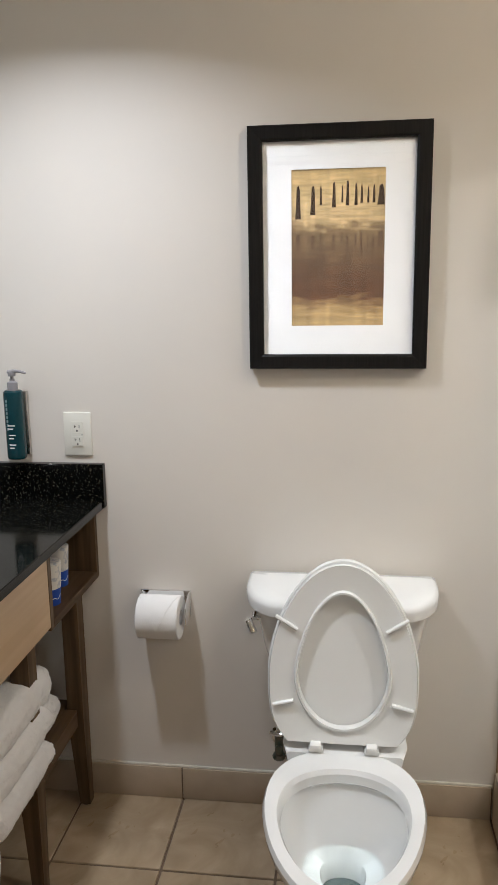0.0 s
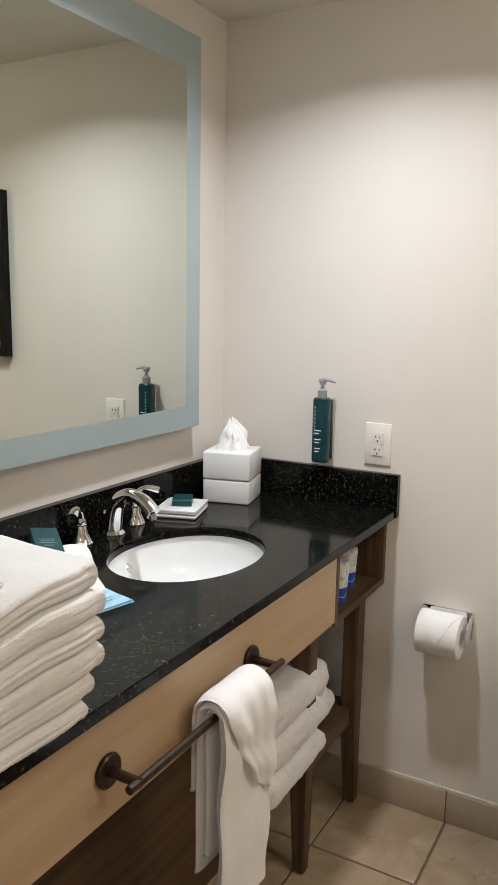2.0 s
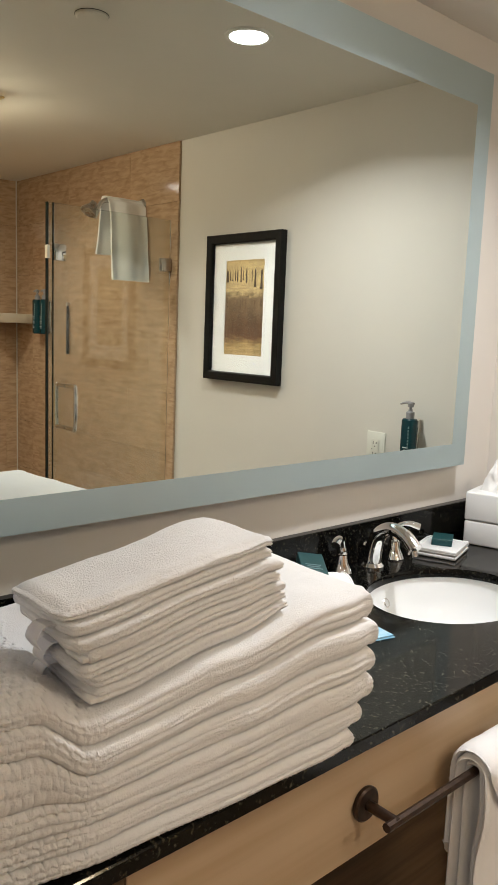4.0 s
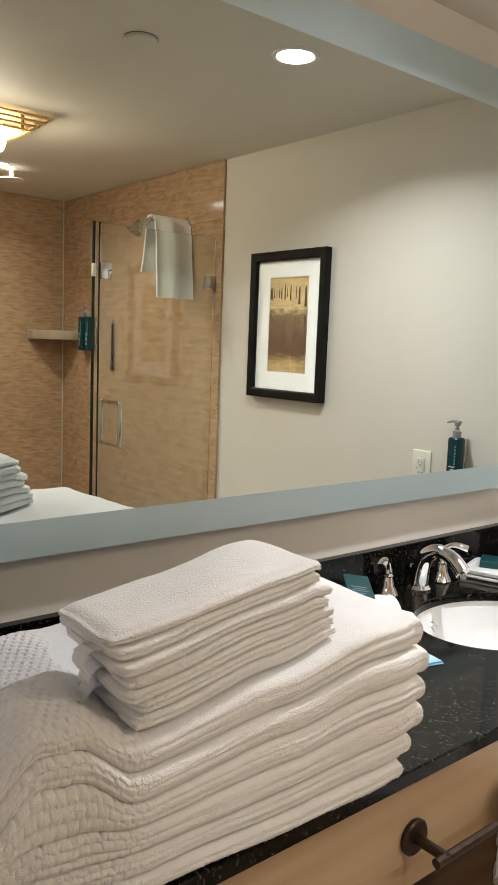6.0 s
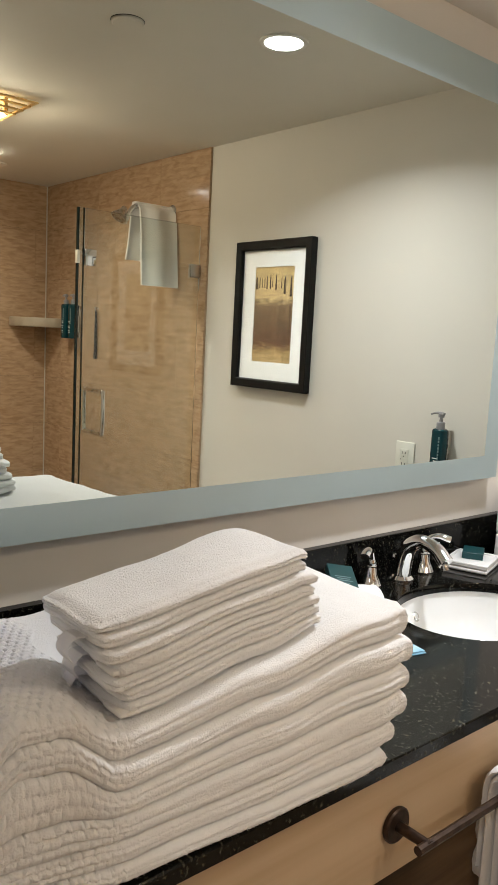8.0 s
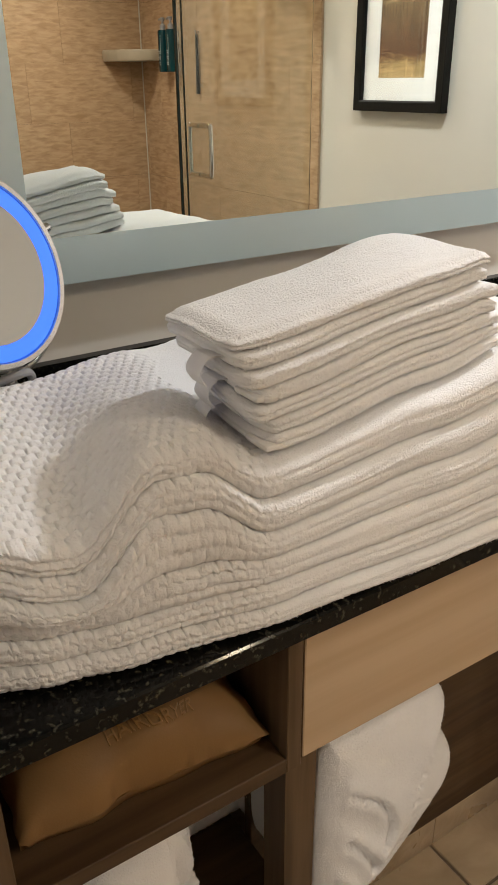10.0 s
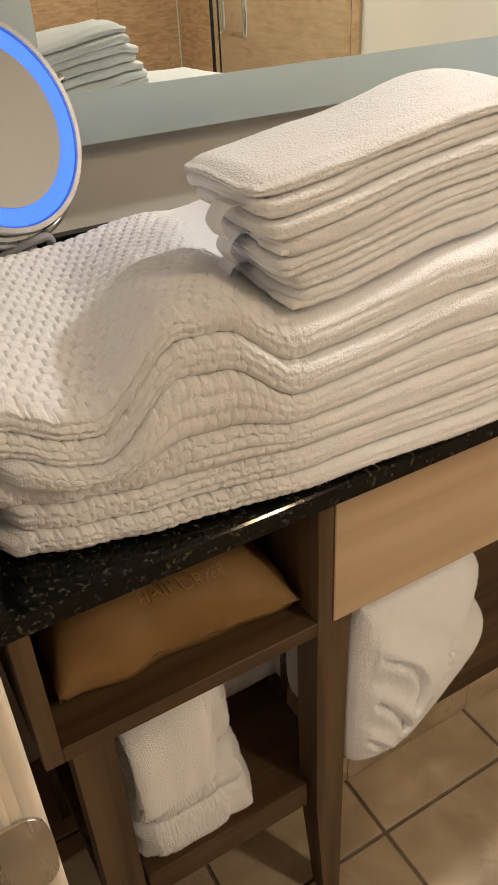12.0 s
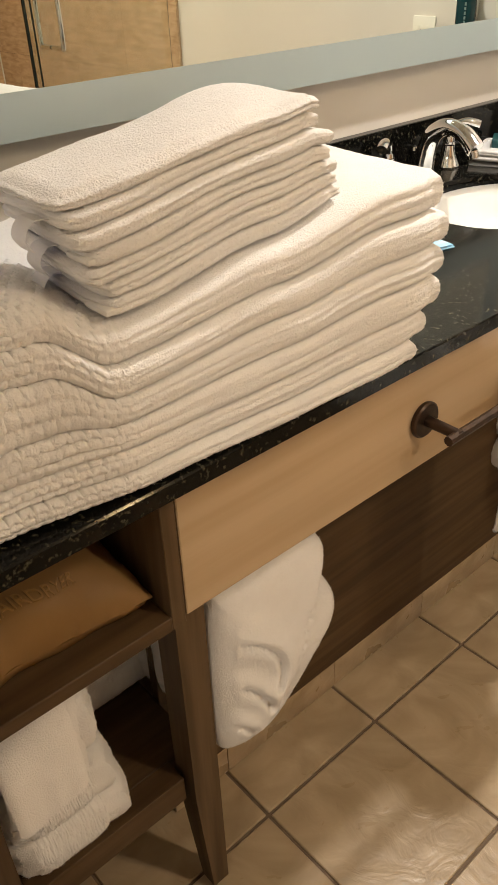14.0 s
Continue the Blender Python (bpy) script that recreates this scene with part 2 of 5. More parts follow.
def tube(points, radius, seg=12, flat=1.0, up=(0, 0, 1)):
    """A swept tube; radius is a number or a function of 0..1; flat squeezes it along the up side."""
    pts = [Vector(p) for p in points]
    loops = []
    side = None
    for i, p in enumerate(pts):
        d = (pts[min(i + 1, len(pts) - 1)] - pts[max(i - 1, 0)]).normalized()
        if side is None:
            side = d.cross(Vector(up))
            side = side.normalized() if side.length > 1e-4 else d.orthogonal().normalized()
        side = (side - d * side.dot(d)).normalized()
        nrm = side.cross(d)
        r = radius(i / (len(pts) - 1)) if callable(radius) else radius
        loops.append([p + side * math.cos(a) * r + nrm * math.sin(a) * r * flat for a in (2 * math.pi * k / seg for k in range(seg))])
    return loft(loops)


def interp(table, v):
    if v <= table[0][0]:
        return table[0][1]
    for (a, fa), (b, fb) in zip(table, table[1:]):
        if v <= b:
            t = (v - a) / (b - a)
            t = t * t * (3 - 2 * t)
            return fa + (fb - fa) * t
    return table[-1][1]


def prism(points, axis, lo, hi, bevel=0.0):
    """A flat outline pushed out along an axis: points are given in the two other axes, in order."""
    def place(p, v):
        return {"x": (v, p[0], p[1]), "y": (p[0], v, p[1]), "z": (p[0], p[1], v)}[axis]
    bm = loft([[Vector(place(p, lo)) for p in points], [Vector(place(p, hi)) for p in points]])
    if bevel:
        bmesh.ops.bevel(bm, geom=bm.edges[:], offset=bevel, segments=2, profile=0.5, affect="EDGES")
    return bm


def structure(name, bm, material, label="", parent=None, smooth=0):
    ob = part(name, bm, material, parent, smooth=smooth)
    return tagged(ob, label, "", "", "" if parent else "structure")


# ---- the room ----
NORTH, SOUTH, EAST = 0.0, -1.985, 3.16
TILE_X = 1.632
JAMB_X = 0.79
wall_north = structure("wall_north", box(-0.12, EAST + 0.12, 0.0, 0.12, -0.05, CEIL + 0.1, 0), PAINT, "cream painted wall behind the toilet and vanity")
wall_west = structure("wall_west", box(-0.12, 0.0, SOUTH - 0.12, 0.0, -0.05, CEIL + 0.1, 0), PAINT, "cream painted wall behind the lit mirror")
wall_south = structure("wall_south", join(box(-0.12, JAMB_X - 0.019, SOUTH - 0.12, SOUTH, -0.05, CEIL + 0.1, 0), box(JAMB_X - 0.019, 1.62, SOUTH - 0.12, SOUTH, 2.06, CEIL + 0.1, 0),
                       box(1.62, EAST + 0.12, SOUTH - 0.12, SOUTH, -0.05, CEIL + 0.1, 0)), PAINT, "cream painted wall with the doorway")
wall_east = structure("wall_east", box(EAST, EAST + 0.12, SOUTH, 0.0, -0.05, CEIL + 0.1, 0), TILEGROUT, "travertine tiled shower wall")
ceiling = structure("ceiling", box(-0.12, EAST + 0.12, SOUTH - 0.12, 0.12, CEIL, CEIL + 0.1, 0), CEILING, "cream painted flat ceiling")
floor = structure("floor", box(-0.12, EAST + 0.12, SOUTH - 0.12, 0.12, -0.10, -0.004, 0), GROUT, "beige ceramic tile floor with brown grout")
# the passage outside the doorway
structure("hall_floor", box(-0.6, 3.4, -4.2, SOUTH - 0.12, -0.10, -0.002, 0), CARPET, "brown carpet floor of the passage")
structure("hall_ceiling", box(-0.6, 3.4, -4.2, SOUTH - 0.12, 2.40, 2.50, 0), CEILING, "cream passage ceiling")
structure("hall_wall_south", box(-0.6, 3.4, -4.3, -4.2, -0.1, 2.5, 0), PAINT, "cream passage wall")
structure("hall_wall_west", box(-0.7, -0.6, -4.2, SOUTH - 0.12, -0.1, 2.5, 0), PAINT, "cream passage wall")
structure("hall_wall_east", box(3.4, 3.5, -4.2, SOUTH - 0.12, -0.1, 2.5, 0), PAINT, "cream passage wall")
structure("hall_wall_north", join(box(-0.6, -0.12, SOUTH - 0.12, SOUTH - 0.02, -0.1, 2.5, 0), box(EAST + 0.12, 3.4, SOUTH - 0.12, SOUTH - 0.02, -0.1, 2.5, 0),
          box(-0.12, EAST + 0.12, SOUTH - 0.119, SOUTH - 0.02, CEIL + 0.1, 2.5, 0)), PAINT, "cream passage wall")

# door lining with its strike plate
door_frame = thing("door_frame", (JAMB_X, SOUTH, 0), "cream painted wooden door frame with chipped paint", "door frame", kind="structure")
part("jamb", box(JAMB_X - 0.018, JAMB_X, SOUTH - 0.135, SOUTH - 0.001, 0.0, 2.055, 0.004, 2), TRIM, door_frame)
part("jamb", box(1.601, 1.619, SOUTH - 0.135, SOUTH - 0.001, 0.0, 2.055, 0.004, 2), TRIM, door_frame)
part("head_jamb", box(JAMB_X, 1.601, SOUTH - 0.135, SOUTH - 0.001, 2.037, 2.055, 0.003, 2), TRIM, door_frame)
part("edge_bead", join(tube([(JAMB_X - 0.0035, SOUTH - 0.006, 0), (JAMB_X - 0.0035, SOUTH - 0.006, 2.05)], 0.0058, 12),
     tube([(JAMB_X - 0.001, SOUTH - 0.018, 0), (JAMB_X - 0.001, SOUTH - 0.018, 2.05)], 0.0022, 8)), TRIM, door_frame, "rounded bead with paint runs")
part("door_stop", box(JAMB_X, JAMB_X + 0.012, SOUTH - 0.10, SOUTH - 0.062, 0.0, 2.037, 0.003, 2), TRIM, door_frame)
ZS = 0.945
outline = [(SOUTH - 0.052, ZS - 0.028)] + [(SOUTH - 0.012 + 0.010 * math.sin(a), ZS - 0.018 - 0.010 * math.cos(a)) for a in (0, 0.4, 0.8, 1.2, 1.5)] + [(SOUTH - 0.0005, ZS - 0.008), (SOUTH - 0.0005, ZS + 0.008)] + [(SOUTH - 0.012 + 0.010 * math.cos(a), ZS + 0.018 + 0.010 * math.sin(a)) for a in (0, 0.4, 0.8, 1.2, 1.5)] + [(SOUTH - 0.052, ZS + 0.028)]
strike = part("strike_plate", prism(outline, "x", JAMB_X + 0.0024, JAMB_X + 0.0046, 0.0006), STEEL, door_frame, "scratched brushed steel strike plate")
part("latch_hole", box(JAMB_X + 0.004, JAMB_X + 0.0050, SOUTH - 0.047, SOUTH - 0.030, ZS - 0.012, ZS + 0.012, 0.0005), RUST, strike, "rusty latch hole")
for dz in (-0.020, 0.020):
    part("screw", join(lathe([(0.0001, 0), (0.0042, 0), (0.0036, 0.0012), (0.0001, 0.0014)], 14, Matrix.Translation((JAMB_X + 0.0042, SOUTH - 0.038, ZS + dz)) @ pose(0, 0, 0, 0, 90, 0)),
         box(JAMB_X + 0.0054, JAMB_X + 0.0060, SOUTH - 0.0405, SOUTH - 0.0355, ZS + dz - 0.0004, ZS + dz + 0.0004, 0)), STEEL, strike)

# shower kerb and glass door
structure("shower_kerb", box(1.625, 1.745, SOUTH, -0.012, -0.004, 0.15, 0.006, 2), BASETILE, "beige stone shower kerb")
GX = 1.682
shower_door = thing("shower_door", (GX, -0.30, 0.16), "frameless clear glass shower door with chrome fittings", "shower door")
pane = part("pane", box(GX - 0.005, GX + 0.005, -0.572, -0.014, 0.162, 1.905, 0.001), GLASS, shower_door, smooth=0)
pane.visible_shadow = False
part("edge_seal", box(GX - 0.006, GX + 0.006, -0.603, -0.594, 0.162, 1.905, 0.002), GLASSEDGE, shower_door, "dark rubber edge seal")
seal = part("clear_seal", box(GX - 0.003, GX + 0.003, -0.594, -0.5722, 0.162, 1.905, 0.0008), GLASS, shower_door)
seal.visible_shadow = False
part("edge_line", box(GX - 0.0055, GX + 0.0055, -0.576, -0.5735, 0.162, 1.905, 0.0005), GLASSEDGE, shower_door)
handle_line = smooth_line([(GX - 0.006, -0.515, 1.20), (GX - 0.062, -0.515, 1.20), (GX - 0.076, -0.515, 1.187), (GX - 0.076, -0.515, 1.045), (GX - 0.062, -0.515, 1.032), (GX - 0.006, -0.515, 1.032)], 6)
part("handle", tube(handle_line, 0.0085, 12), CHROME, shower_door, "chrome pull handle")
part("handle", tube([(2 * GX - p.x, p.y, p.z) for p in handle_line], 0.0085, 12), CHROME, shower_door, "chrome pull handle")
for z in (1.715, 0.38):
    part("hinge", box(GX - 0.011, GX + 0.011, -0.066, -0.012, z - 0.028, z + 0.028, 0.003, 2), STEEL, shower_door, "steel wall hinge")
part("clip", box(GX - 0.009, GX + 0.009, -0.572, -0.520, 1.688, 1.752, 0.003, 2), CHROME, shower_door, "polished clip")
part("clip_edge", box(GX - 0.009, GX + 0.009, -0.604, -0.590, 1.694, 1.745, 0.003, 2), IVORY, shower_door)


# ---- fittings on the ceiling ----
def downlight(xy, label):
    t = thing("downlight", (xy[0], xy[1], CEIL), label, "downlight", "ceiling downlights")
    m = Matrix.Translation((xy[0], xy[1], CEIL))
    part("trim_ring", lathe([(0.050, 0.02), (0.050, -0.002), (0.054, -0.005), (0.064, -0.004), (0.066, 0.0), (0.066, 0.02)], 36, m, False), WHITEMETAL, t)
    lens = part("lens", lathe([(0.0005, -0.005), (0.0495, -0.005), (0.0495, 0.0), (0.0005, 0.0)], 36, m), LAMPGLOW, t, "glowing lens")
    lens.visible_shadow = False


downlight(LIGHT_XY, "lit round white recessed ceiling downlight")
downlight(SHOWER_XY, "lit round white recessed shower downlight")
det = thing("speaker_cover", (0.747, -0.968, CEIL), "round cream ceiling cover plate", "ceiling cover")
part("disc", lathe([(0.0005, -0.008), (0.038, -0.008), (0.042, -0.005), (0.0425, 0.0), (0.0005, 0.0)], 36, Matrix.Translation((0.747, -0.968, CEIL))), CEILING, det)
# solid black ring, painting in the thin shade around the cover's rim
part("shadow_gap", lathe([(0.0428, -0.0012), (0.0440, -0.0012), (0.0440, 0.0), (0.0428, 0.0)], 36, Matrix.Translation((0.747, -0.968, CEIL)), False), SLOT, det)
fan = thing("fan_light", (*FAN_XY, CEIL), "lit square ceiling fan light with brass-coloured louvres", "ceiling fan light")
part("lens", box(FAN_XY[0] - 0.085, FAN_XY[0] + 0.085, FAN_XY[1] - 0.085, FAN_XY[1] + 0.085, CEIL - 0.062, CEIL - 0.052, 0.004), FANGLOW, fan, "glowing lens")
for k in range(4):
    a, z = 0.165 - 0.019 * k, CEIL - 0.012 - 0.013 * k
    cx, cy = FAN_XY
    part("louvre", join(box(cx - a, cx + a, cy - a, cy - a + 0.014, z - 0.006, z, 0.002), box(cx - a, cx + a, cy + a - 0.014, cy + a, z - 0.006, z, 0.002),
         box(cx - a, cx - a + 0.014, cy - a + 0.0145, cy + a - 0.0145, z - 0.006, z, 0.002), box(cx + a - 0.014, cx + a, cy - a + 0.0145, cy + a - 0.0145, z - 0.006, z, 0.002)), BRASSGRILLE, fan)
for sx, sy in ((-1, -1), (-1, 1), (1, -1), (1, 1)):
    part("mount", box(cx + sx * 0.08 - 0.006, cx + sx * 0.08 + 0.006, cy + sy * 0.08 - 0.006, cy + sy * 0.08 + 0.006, CEIL - 0.058, CEIL, 0), BRASSGRILLE, fan)
spr = thing("sprinkler", (2.54, -0.575, CEIL), "white ceiling sprinkler head", "sprinkler")
m = Matrix.Translation((2.54, -0.575, CEIL))
part("body", lathe([(0.0005, 0), (0.036, 0), (0.034, -0.006), (0.012, -0.010), (0.010, -0.045), (0.0005, -0.045)], 20, m), WHITEMETAL, spr)
part("deflector", lathe([(0.0005, -0.045), (0.055, -0.048), (0.055, -0.053), (0.0005, -0.053)], 24, m), WHITEMETAL, spr)

# ---- wall mirror ----
MX = 0.045
mirror = thing("wall_mirror", (0.0, -0.985, 1.10), "large frameless wall mirror with a frosted light border", "mirror")
YA, YB, ZA, ZB = -1.774, -0.202, 1.104, 2.124
ya, yb, za, zb = -1.700, -0.267, 1.165, 2.036
part("glass", box(MX - 0.004, MX, ya, yb, za, zb, 0), MIRROR, mirror, "clear silvered glass", smooth=0)
for nm, (y0, y1, z0, z1) in (("frosted_border", (YA, YB, ZA, za)), ("frosted_border", (YA, YB, zb, ZB)), ("frosted_border", (YA, ya, za, zb)), ("frosted_border", (yb, YB, za, zb))):
    part(nm, box(MX - 0.004, MX, y0, y1, z0, z1, 0), FROST, mirror, "grey-green frosted border", smooth=0)
part("backing", box(0.001, MX - 0.0045, YA + 0.03, YB - 0.03, ZA + 0.03, ZB - 0.03, 0.002), MIRROREDGE, mirror)

# ---- vanity ----
CZ = 0.89          # worktop height
CX = 0.573         # worktop front
SINK = (0.292, -0.622, 0.162, 0.205)
worktop = thing("worktop", (0.0, -0.98, 0.862), "polished black speckled granite worktop with raised backsplash", "worktop")
n = 64
cx, cy, rx, ry = SINK
hole = [(cx + rx * math.cos(2 * math.pi * i / n), cy + ry * math.sin(2 * math.pi * i / n)) for i in range(n)]


def edge_point(a):
    dx, dy = math.cos(a), math.sin(a)
    x0, x1, y0, y1 = 0.0225, CX, SOUTH + 0.001, -0.0225
    s = min(((x1 if dx > 0 else x0) - cx) / dx if abs(dx) > 1e-6 else 9, ((y1 if dy > 0 else y0) - cy) / dy if abs(dy) > 1e-6 else 9)
    return (cx + dx * s, cy + dy * s)


angles = sorted(set([2 * math.pi * i / n for i in range(n)] + [math.atan2(y - cy, x - cx) % (2 * math.pi) for x in (0.0225, CX) for y in (SOUTH + 0.001, -0.0225)]))
outer = [edge_point(a) for a in angles]
inner = [(cx + rx * math.cos(a), cy + ry * math.sin(a)) for a in angles]
lip = [(cx + (rx - 0.003) * math.cos(a), cy + (ry - 0.003) * math.sin(a)) for a in angles]
ring = loft([[Vector((x, y, CZ - 0.021)) for x, y in outer], [Vector((x, y, CZ - 0.002)) for x, y in outer], [Vector((x + (0.002 if x < 0.03 else -0.002 if x > 0.57 else 0), y, CZ)) for x, y in outer],
             [Vector((cx + (x - cx) * 1.012, cy + (y - cy) * 1.012, CZ)) for x, y in inner], [Vector((x, y, CZ - 0.003)) for x, y in inner],
             [Vector((x, y, CZ - 0.021)) for x, y in inner], [Vector((x, y, CZ - 0.021)) for x, y in outer]], False, False)
part("slab", ring, GRANITE, worktop, smooth=40)
part("backsplash", box(0.001, 0.022, SOUTH + 0.001, -0.001, CZ - 0.021, 0.99, 0.0015), GRANITE, worktop, smooth=40)
part("side_splash", box(0.0225, CX + 0.004, -0.022, -0.001, CZ - 0.021, 0.99, 0.0015), GRANITE, worktop, smooth=40)
part("side_splash", box(0.0225, CX + 0.004, SOUTH + 0.0005, SOUTH + 0.021, CZ + 0.0005, 0.99, 0.0015), GRANITE, worktop, smooth=40)

basin = thing("basin", (cx, cy, 0.72), "white oval undermount basin", "sink")
loops = []
for s, z in ((1.05, CZ - 0.022), (1.0, CZ - 0.022), (0.985, CZ - 0.040), (0.95, CZ - 0.075), (0.86, CZ - 0.115), (0.68, CZ - 0.142), (0.40, CZ - 0.154), (0.11, CZ - 0.158)):
    loops.append([Vector((cx + (rx + 0.006) * s * math.cos(2 * math.pi * i / n), cy + (ry + 0.006) * s * math.sin(2 * math.pi * i / n), z)) for i in range(n)])
for s, z in ((0.11, CZ - 0.17), (0.7, CZ - 0.155), (0.9, CZ - 0.12), (1.0, CZ - 0.075), (1.05, CZ - 0.031)):
    loops.append([Vector((cx + (rx + 0.006) * s * math.cos(2 * math.pi * i / n), cy + (ry + 0.006) * s * math.sin(2 * math.pi * i / n), z)) for i in range(n)])
part("bowl", loft(loops, False, False), CERAMIC, basin)
part("drain", lathe([(0.0005, 0.0), (0.020, 0.0), (0.024, 0.003), (0.024, -0.01), (0.0005, -0.01)], 20, Matrix.Translation((cx, cy, CZ - 0.158))), CHROME, basin)
ovx = pose(0.158, -0.665, CZ - 0.052, 0, 62, 12)
part("overflow", lathe([(0.0085, 0.0), (0.010, 0.002), (0.012, 0.0)], 20, ovx, False), STEEL, basin)


# faucet: spout, two lever handles, lift knob
def bell(x, y, h, r):
    return lathe([(0.0005, 0.0), (r, 0.0), (r * 1.02, 0.003), (r * 0.86, 0.012), (r * 0.62, h * 0.42), (r * 0.50, h * 0.72), (r * 0.54, h * 0.76), (r * 0.46, h * 0.79), (r * 0.48, h * 0.86), (r * 0.40, h), (0.0005, h * 1.02)], 24,
                 Matrix.Translation((x, y, CZ + 0.0005)))


faucet = thing("faucet", (0.07, -0.605, CZ), "polished chrome widespread basin faucet with two lever handles", "faucet")
spine = smooth_line([(0.062, -0.606, CZ + 0.001), (0.066, -0.606, CZ + 0.045), (0.082, -0.608, CZ + 0.085), (0.118, -0.611, CZ + 0.106), (0.160, -0.614, CZ + 0.098), (0.192, -0.617, CZ + 0.074)], 7)
part("spout", join(tube(spine, lambda t: 0.024 - 0.0095 * min(1, t * 1.4) + 0.004 * max(0, t - 0.62) * 2.6, 18, 1.0, (0, 1, 0)),
     lathe([(0.0005, 0), (0.030, 0), (0.030, 0.004), (0.023, 0.012), (0.0005, 0.012)], 24, Matrix.Translation((0.062, -0.606, CZ + 0.0005)))), CHROME, faucet)
part("aerator", lathe([(0.0005, -0.010), (0.009, -0.010), (0.010, 0.004), (0.0005, 0.004)], 16, pose(0.188, -0.617, CZ + 0.066, 0, -25, 0)), STEEL, faucet)
for y, tip in ((-0.507, (0.100, -0.470)), (-0.708, (0.088, -0.775))):
    hnd = part("handle", bell(0.052, y, 0.062, 0.026), CHROME, faucet)
    line = smooth_line([(0.052, y, CZ + 0.055), (0.056, y + (tip[1] - y) * 0.15, CZ + 0.083), (0.052 + (tip[0] - 0.052) * 0.5, y + (tip[1] - y) * 0.5, CZ + 0.093), (tip[0], tip[1], CZ + 0.086)], 6)
    part("lever", tube(line, lambda t: 0.011 - 0.004 * math.sin(math.pi * min(t * 1.2, 1)) , 12, 0.75), CHROME, hnd)
part("lift_knob", lathe([(0.0005, 0), (0.004, 0), (0.003, 0.03), (0.005, 0.036), (0.009, 0.046), (0.007, 0.053), (0.0005, 0.056)], 14, Matrix.Translation((0.030, -0.596, CZ + 0.0005))), CHROME, faucet)

# drawer front with its bar
DX = 0.546
front = thing("drawer_front", (DX, -0.995, 0.676), "light maple veneered vanity front panel", "vanity front")
part("panel", box(DX - 0.020, DX, -1.6325, -0.3585, 0.680, CZ - 0.022, 0.0012), MAPLE, front)
for y in (-1.634, -0.3583):
    part("edge_band", box(DX - 0.0195, DX - 0.0004, y, y + 0.0013, 0.6805, CZ - 0.0222, 0.0003), WALNUT_UP, front, "darker veneer edge band")
rail = thing("towel_bar", (DX, -1.0, 0.762), "oil-rubbed bronze towel bar on the vanity front", "towel bar")
for y in (-1.215, -0.784):
    part("rosette", lathe([(0.0005, 0), (0.026, 0), (0.027, 0.002), (0.027, 0.006), (0.024, 0.0085), (0.0005, 0.0085)], 32, pose(DX + 0.0005, y, 0.762, 0, 90, 0)), BRONZE, rail)
    part("post", lathe([(0.0005, 0), (0.0085, 0), (0.0075, 0.058), (0.0005, 0.058)], 16, pose(DX + 0.006, y, 0.762, 0, 90, 0)), BRONZE, rail)
part("bar", tube([(DX + 0.060, -1.238, 0.762), (DX + 0.060, -0.762, 0.762)], 0.0072, 8, 1.0), BRONZE, rail)

# side cabinets with open boxes, legs and low shelves
FX = 0.546


def side_cabinet(name, y0, y1, legs, label):
    """An open veneered box under the worktop on legs, with a low shelf."""
    c = thing(name, (0.3, (y0 + y1) / 2, 0), label, "vanity cabinet", "vanity side cabinets")
    part("side", box(0.03, FX, y0, y0 + 0.019, 0.670, CZ - 0.0215, 0.001), WALNUT_UP, c)
    part("side", box(0.03, FX, y1 - 0.019, y1, 0.670, CZ - 0.0215, 0.001), WALNUT_UP, c)
    part("bottom", box(0.03, FX, y0 + 0.0191, y1 - 0.0191, 0.670, 0.690, 0.001), WALNUT, c)
    part("back", box(0.03, 0.045, y0 + 0.0191, y1 - 0.0191, 0.6902, CZ - 0.0215, 0), WALNUT, c)
    lo, hi = legs
    for ly, s in ((lo, 1), (hi - 0.052, -1)):
        for lx in (0.454, 0.10):
            loops = []
            for z, w in ((0.006, 0.030), (0.262, 0.045), (0.6695, 0.045)):
                a = ly if s > 0 else ly + 0.052 - w
                loops.append([Vector(p) for p in ((lx + 0.052 - w, a, z), (lx + 0.052, a, z), (lx + 0.052, a + w, z), (lx + 0.052 - w, a + w, z))])
            leg = part("leg", loft(loops), WALNUT_UP, c)
            part("foot", lathe([(0.0005, 0.0), (0.011, 0.0), (0.011, 0.006), (0.0005, 0.006)], 12, Matrix.Translation((lx + 0.052 - 0.016, (ly + 0.016) if s > 0 else (ly + 0.036), 0.0))), RUBBER, leg, "black foot")
    part("low_shelf", box(0.10, 0.4535, lo + 0.001, hi - 0.001, 0.268, 0.312, 0.001), WALNUT, c)
    part("shelf_rail", box(0.4537, 0.492, lo + 0.0525, hi - 0.0525, 0.262, 0.3125, 0.001), WALNUT, c)
    return c


side_cabinet("side_cabinet", -1.962, -1.6345, (-1.931, -1.581), "dark oak open vanity cabinet holding a dryer bag")
side_cabinet("side_cabinet", -0.3565, -0.004, (-0.410, -0.040), "dark oak open vanity cabinet holding paper cups")
screen = thing("pipe_screen", (0.355, -1.0, 0.1), "dark oak panel beneath the basin", "vanity panel")
part("board", box(0.340, 0.358, -1.580, -0.412, 0.0742, 0.70, 0.001), WALNUT, screen)
structure("stub_wall", box(0.22, 0.3395, -1.580, -0.412, -0.003, 0.0738, 0), PAINT, "low wall under the vanity")


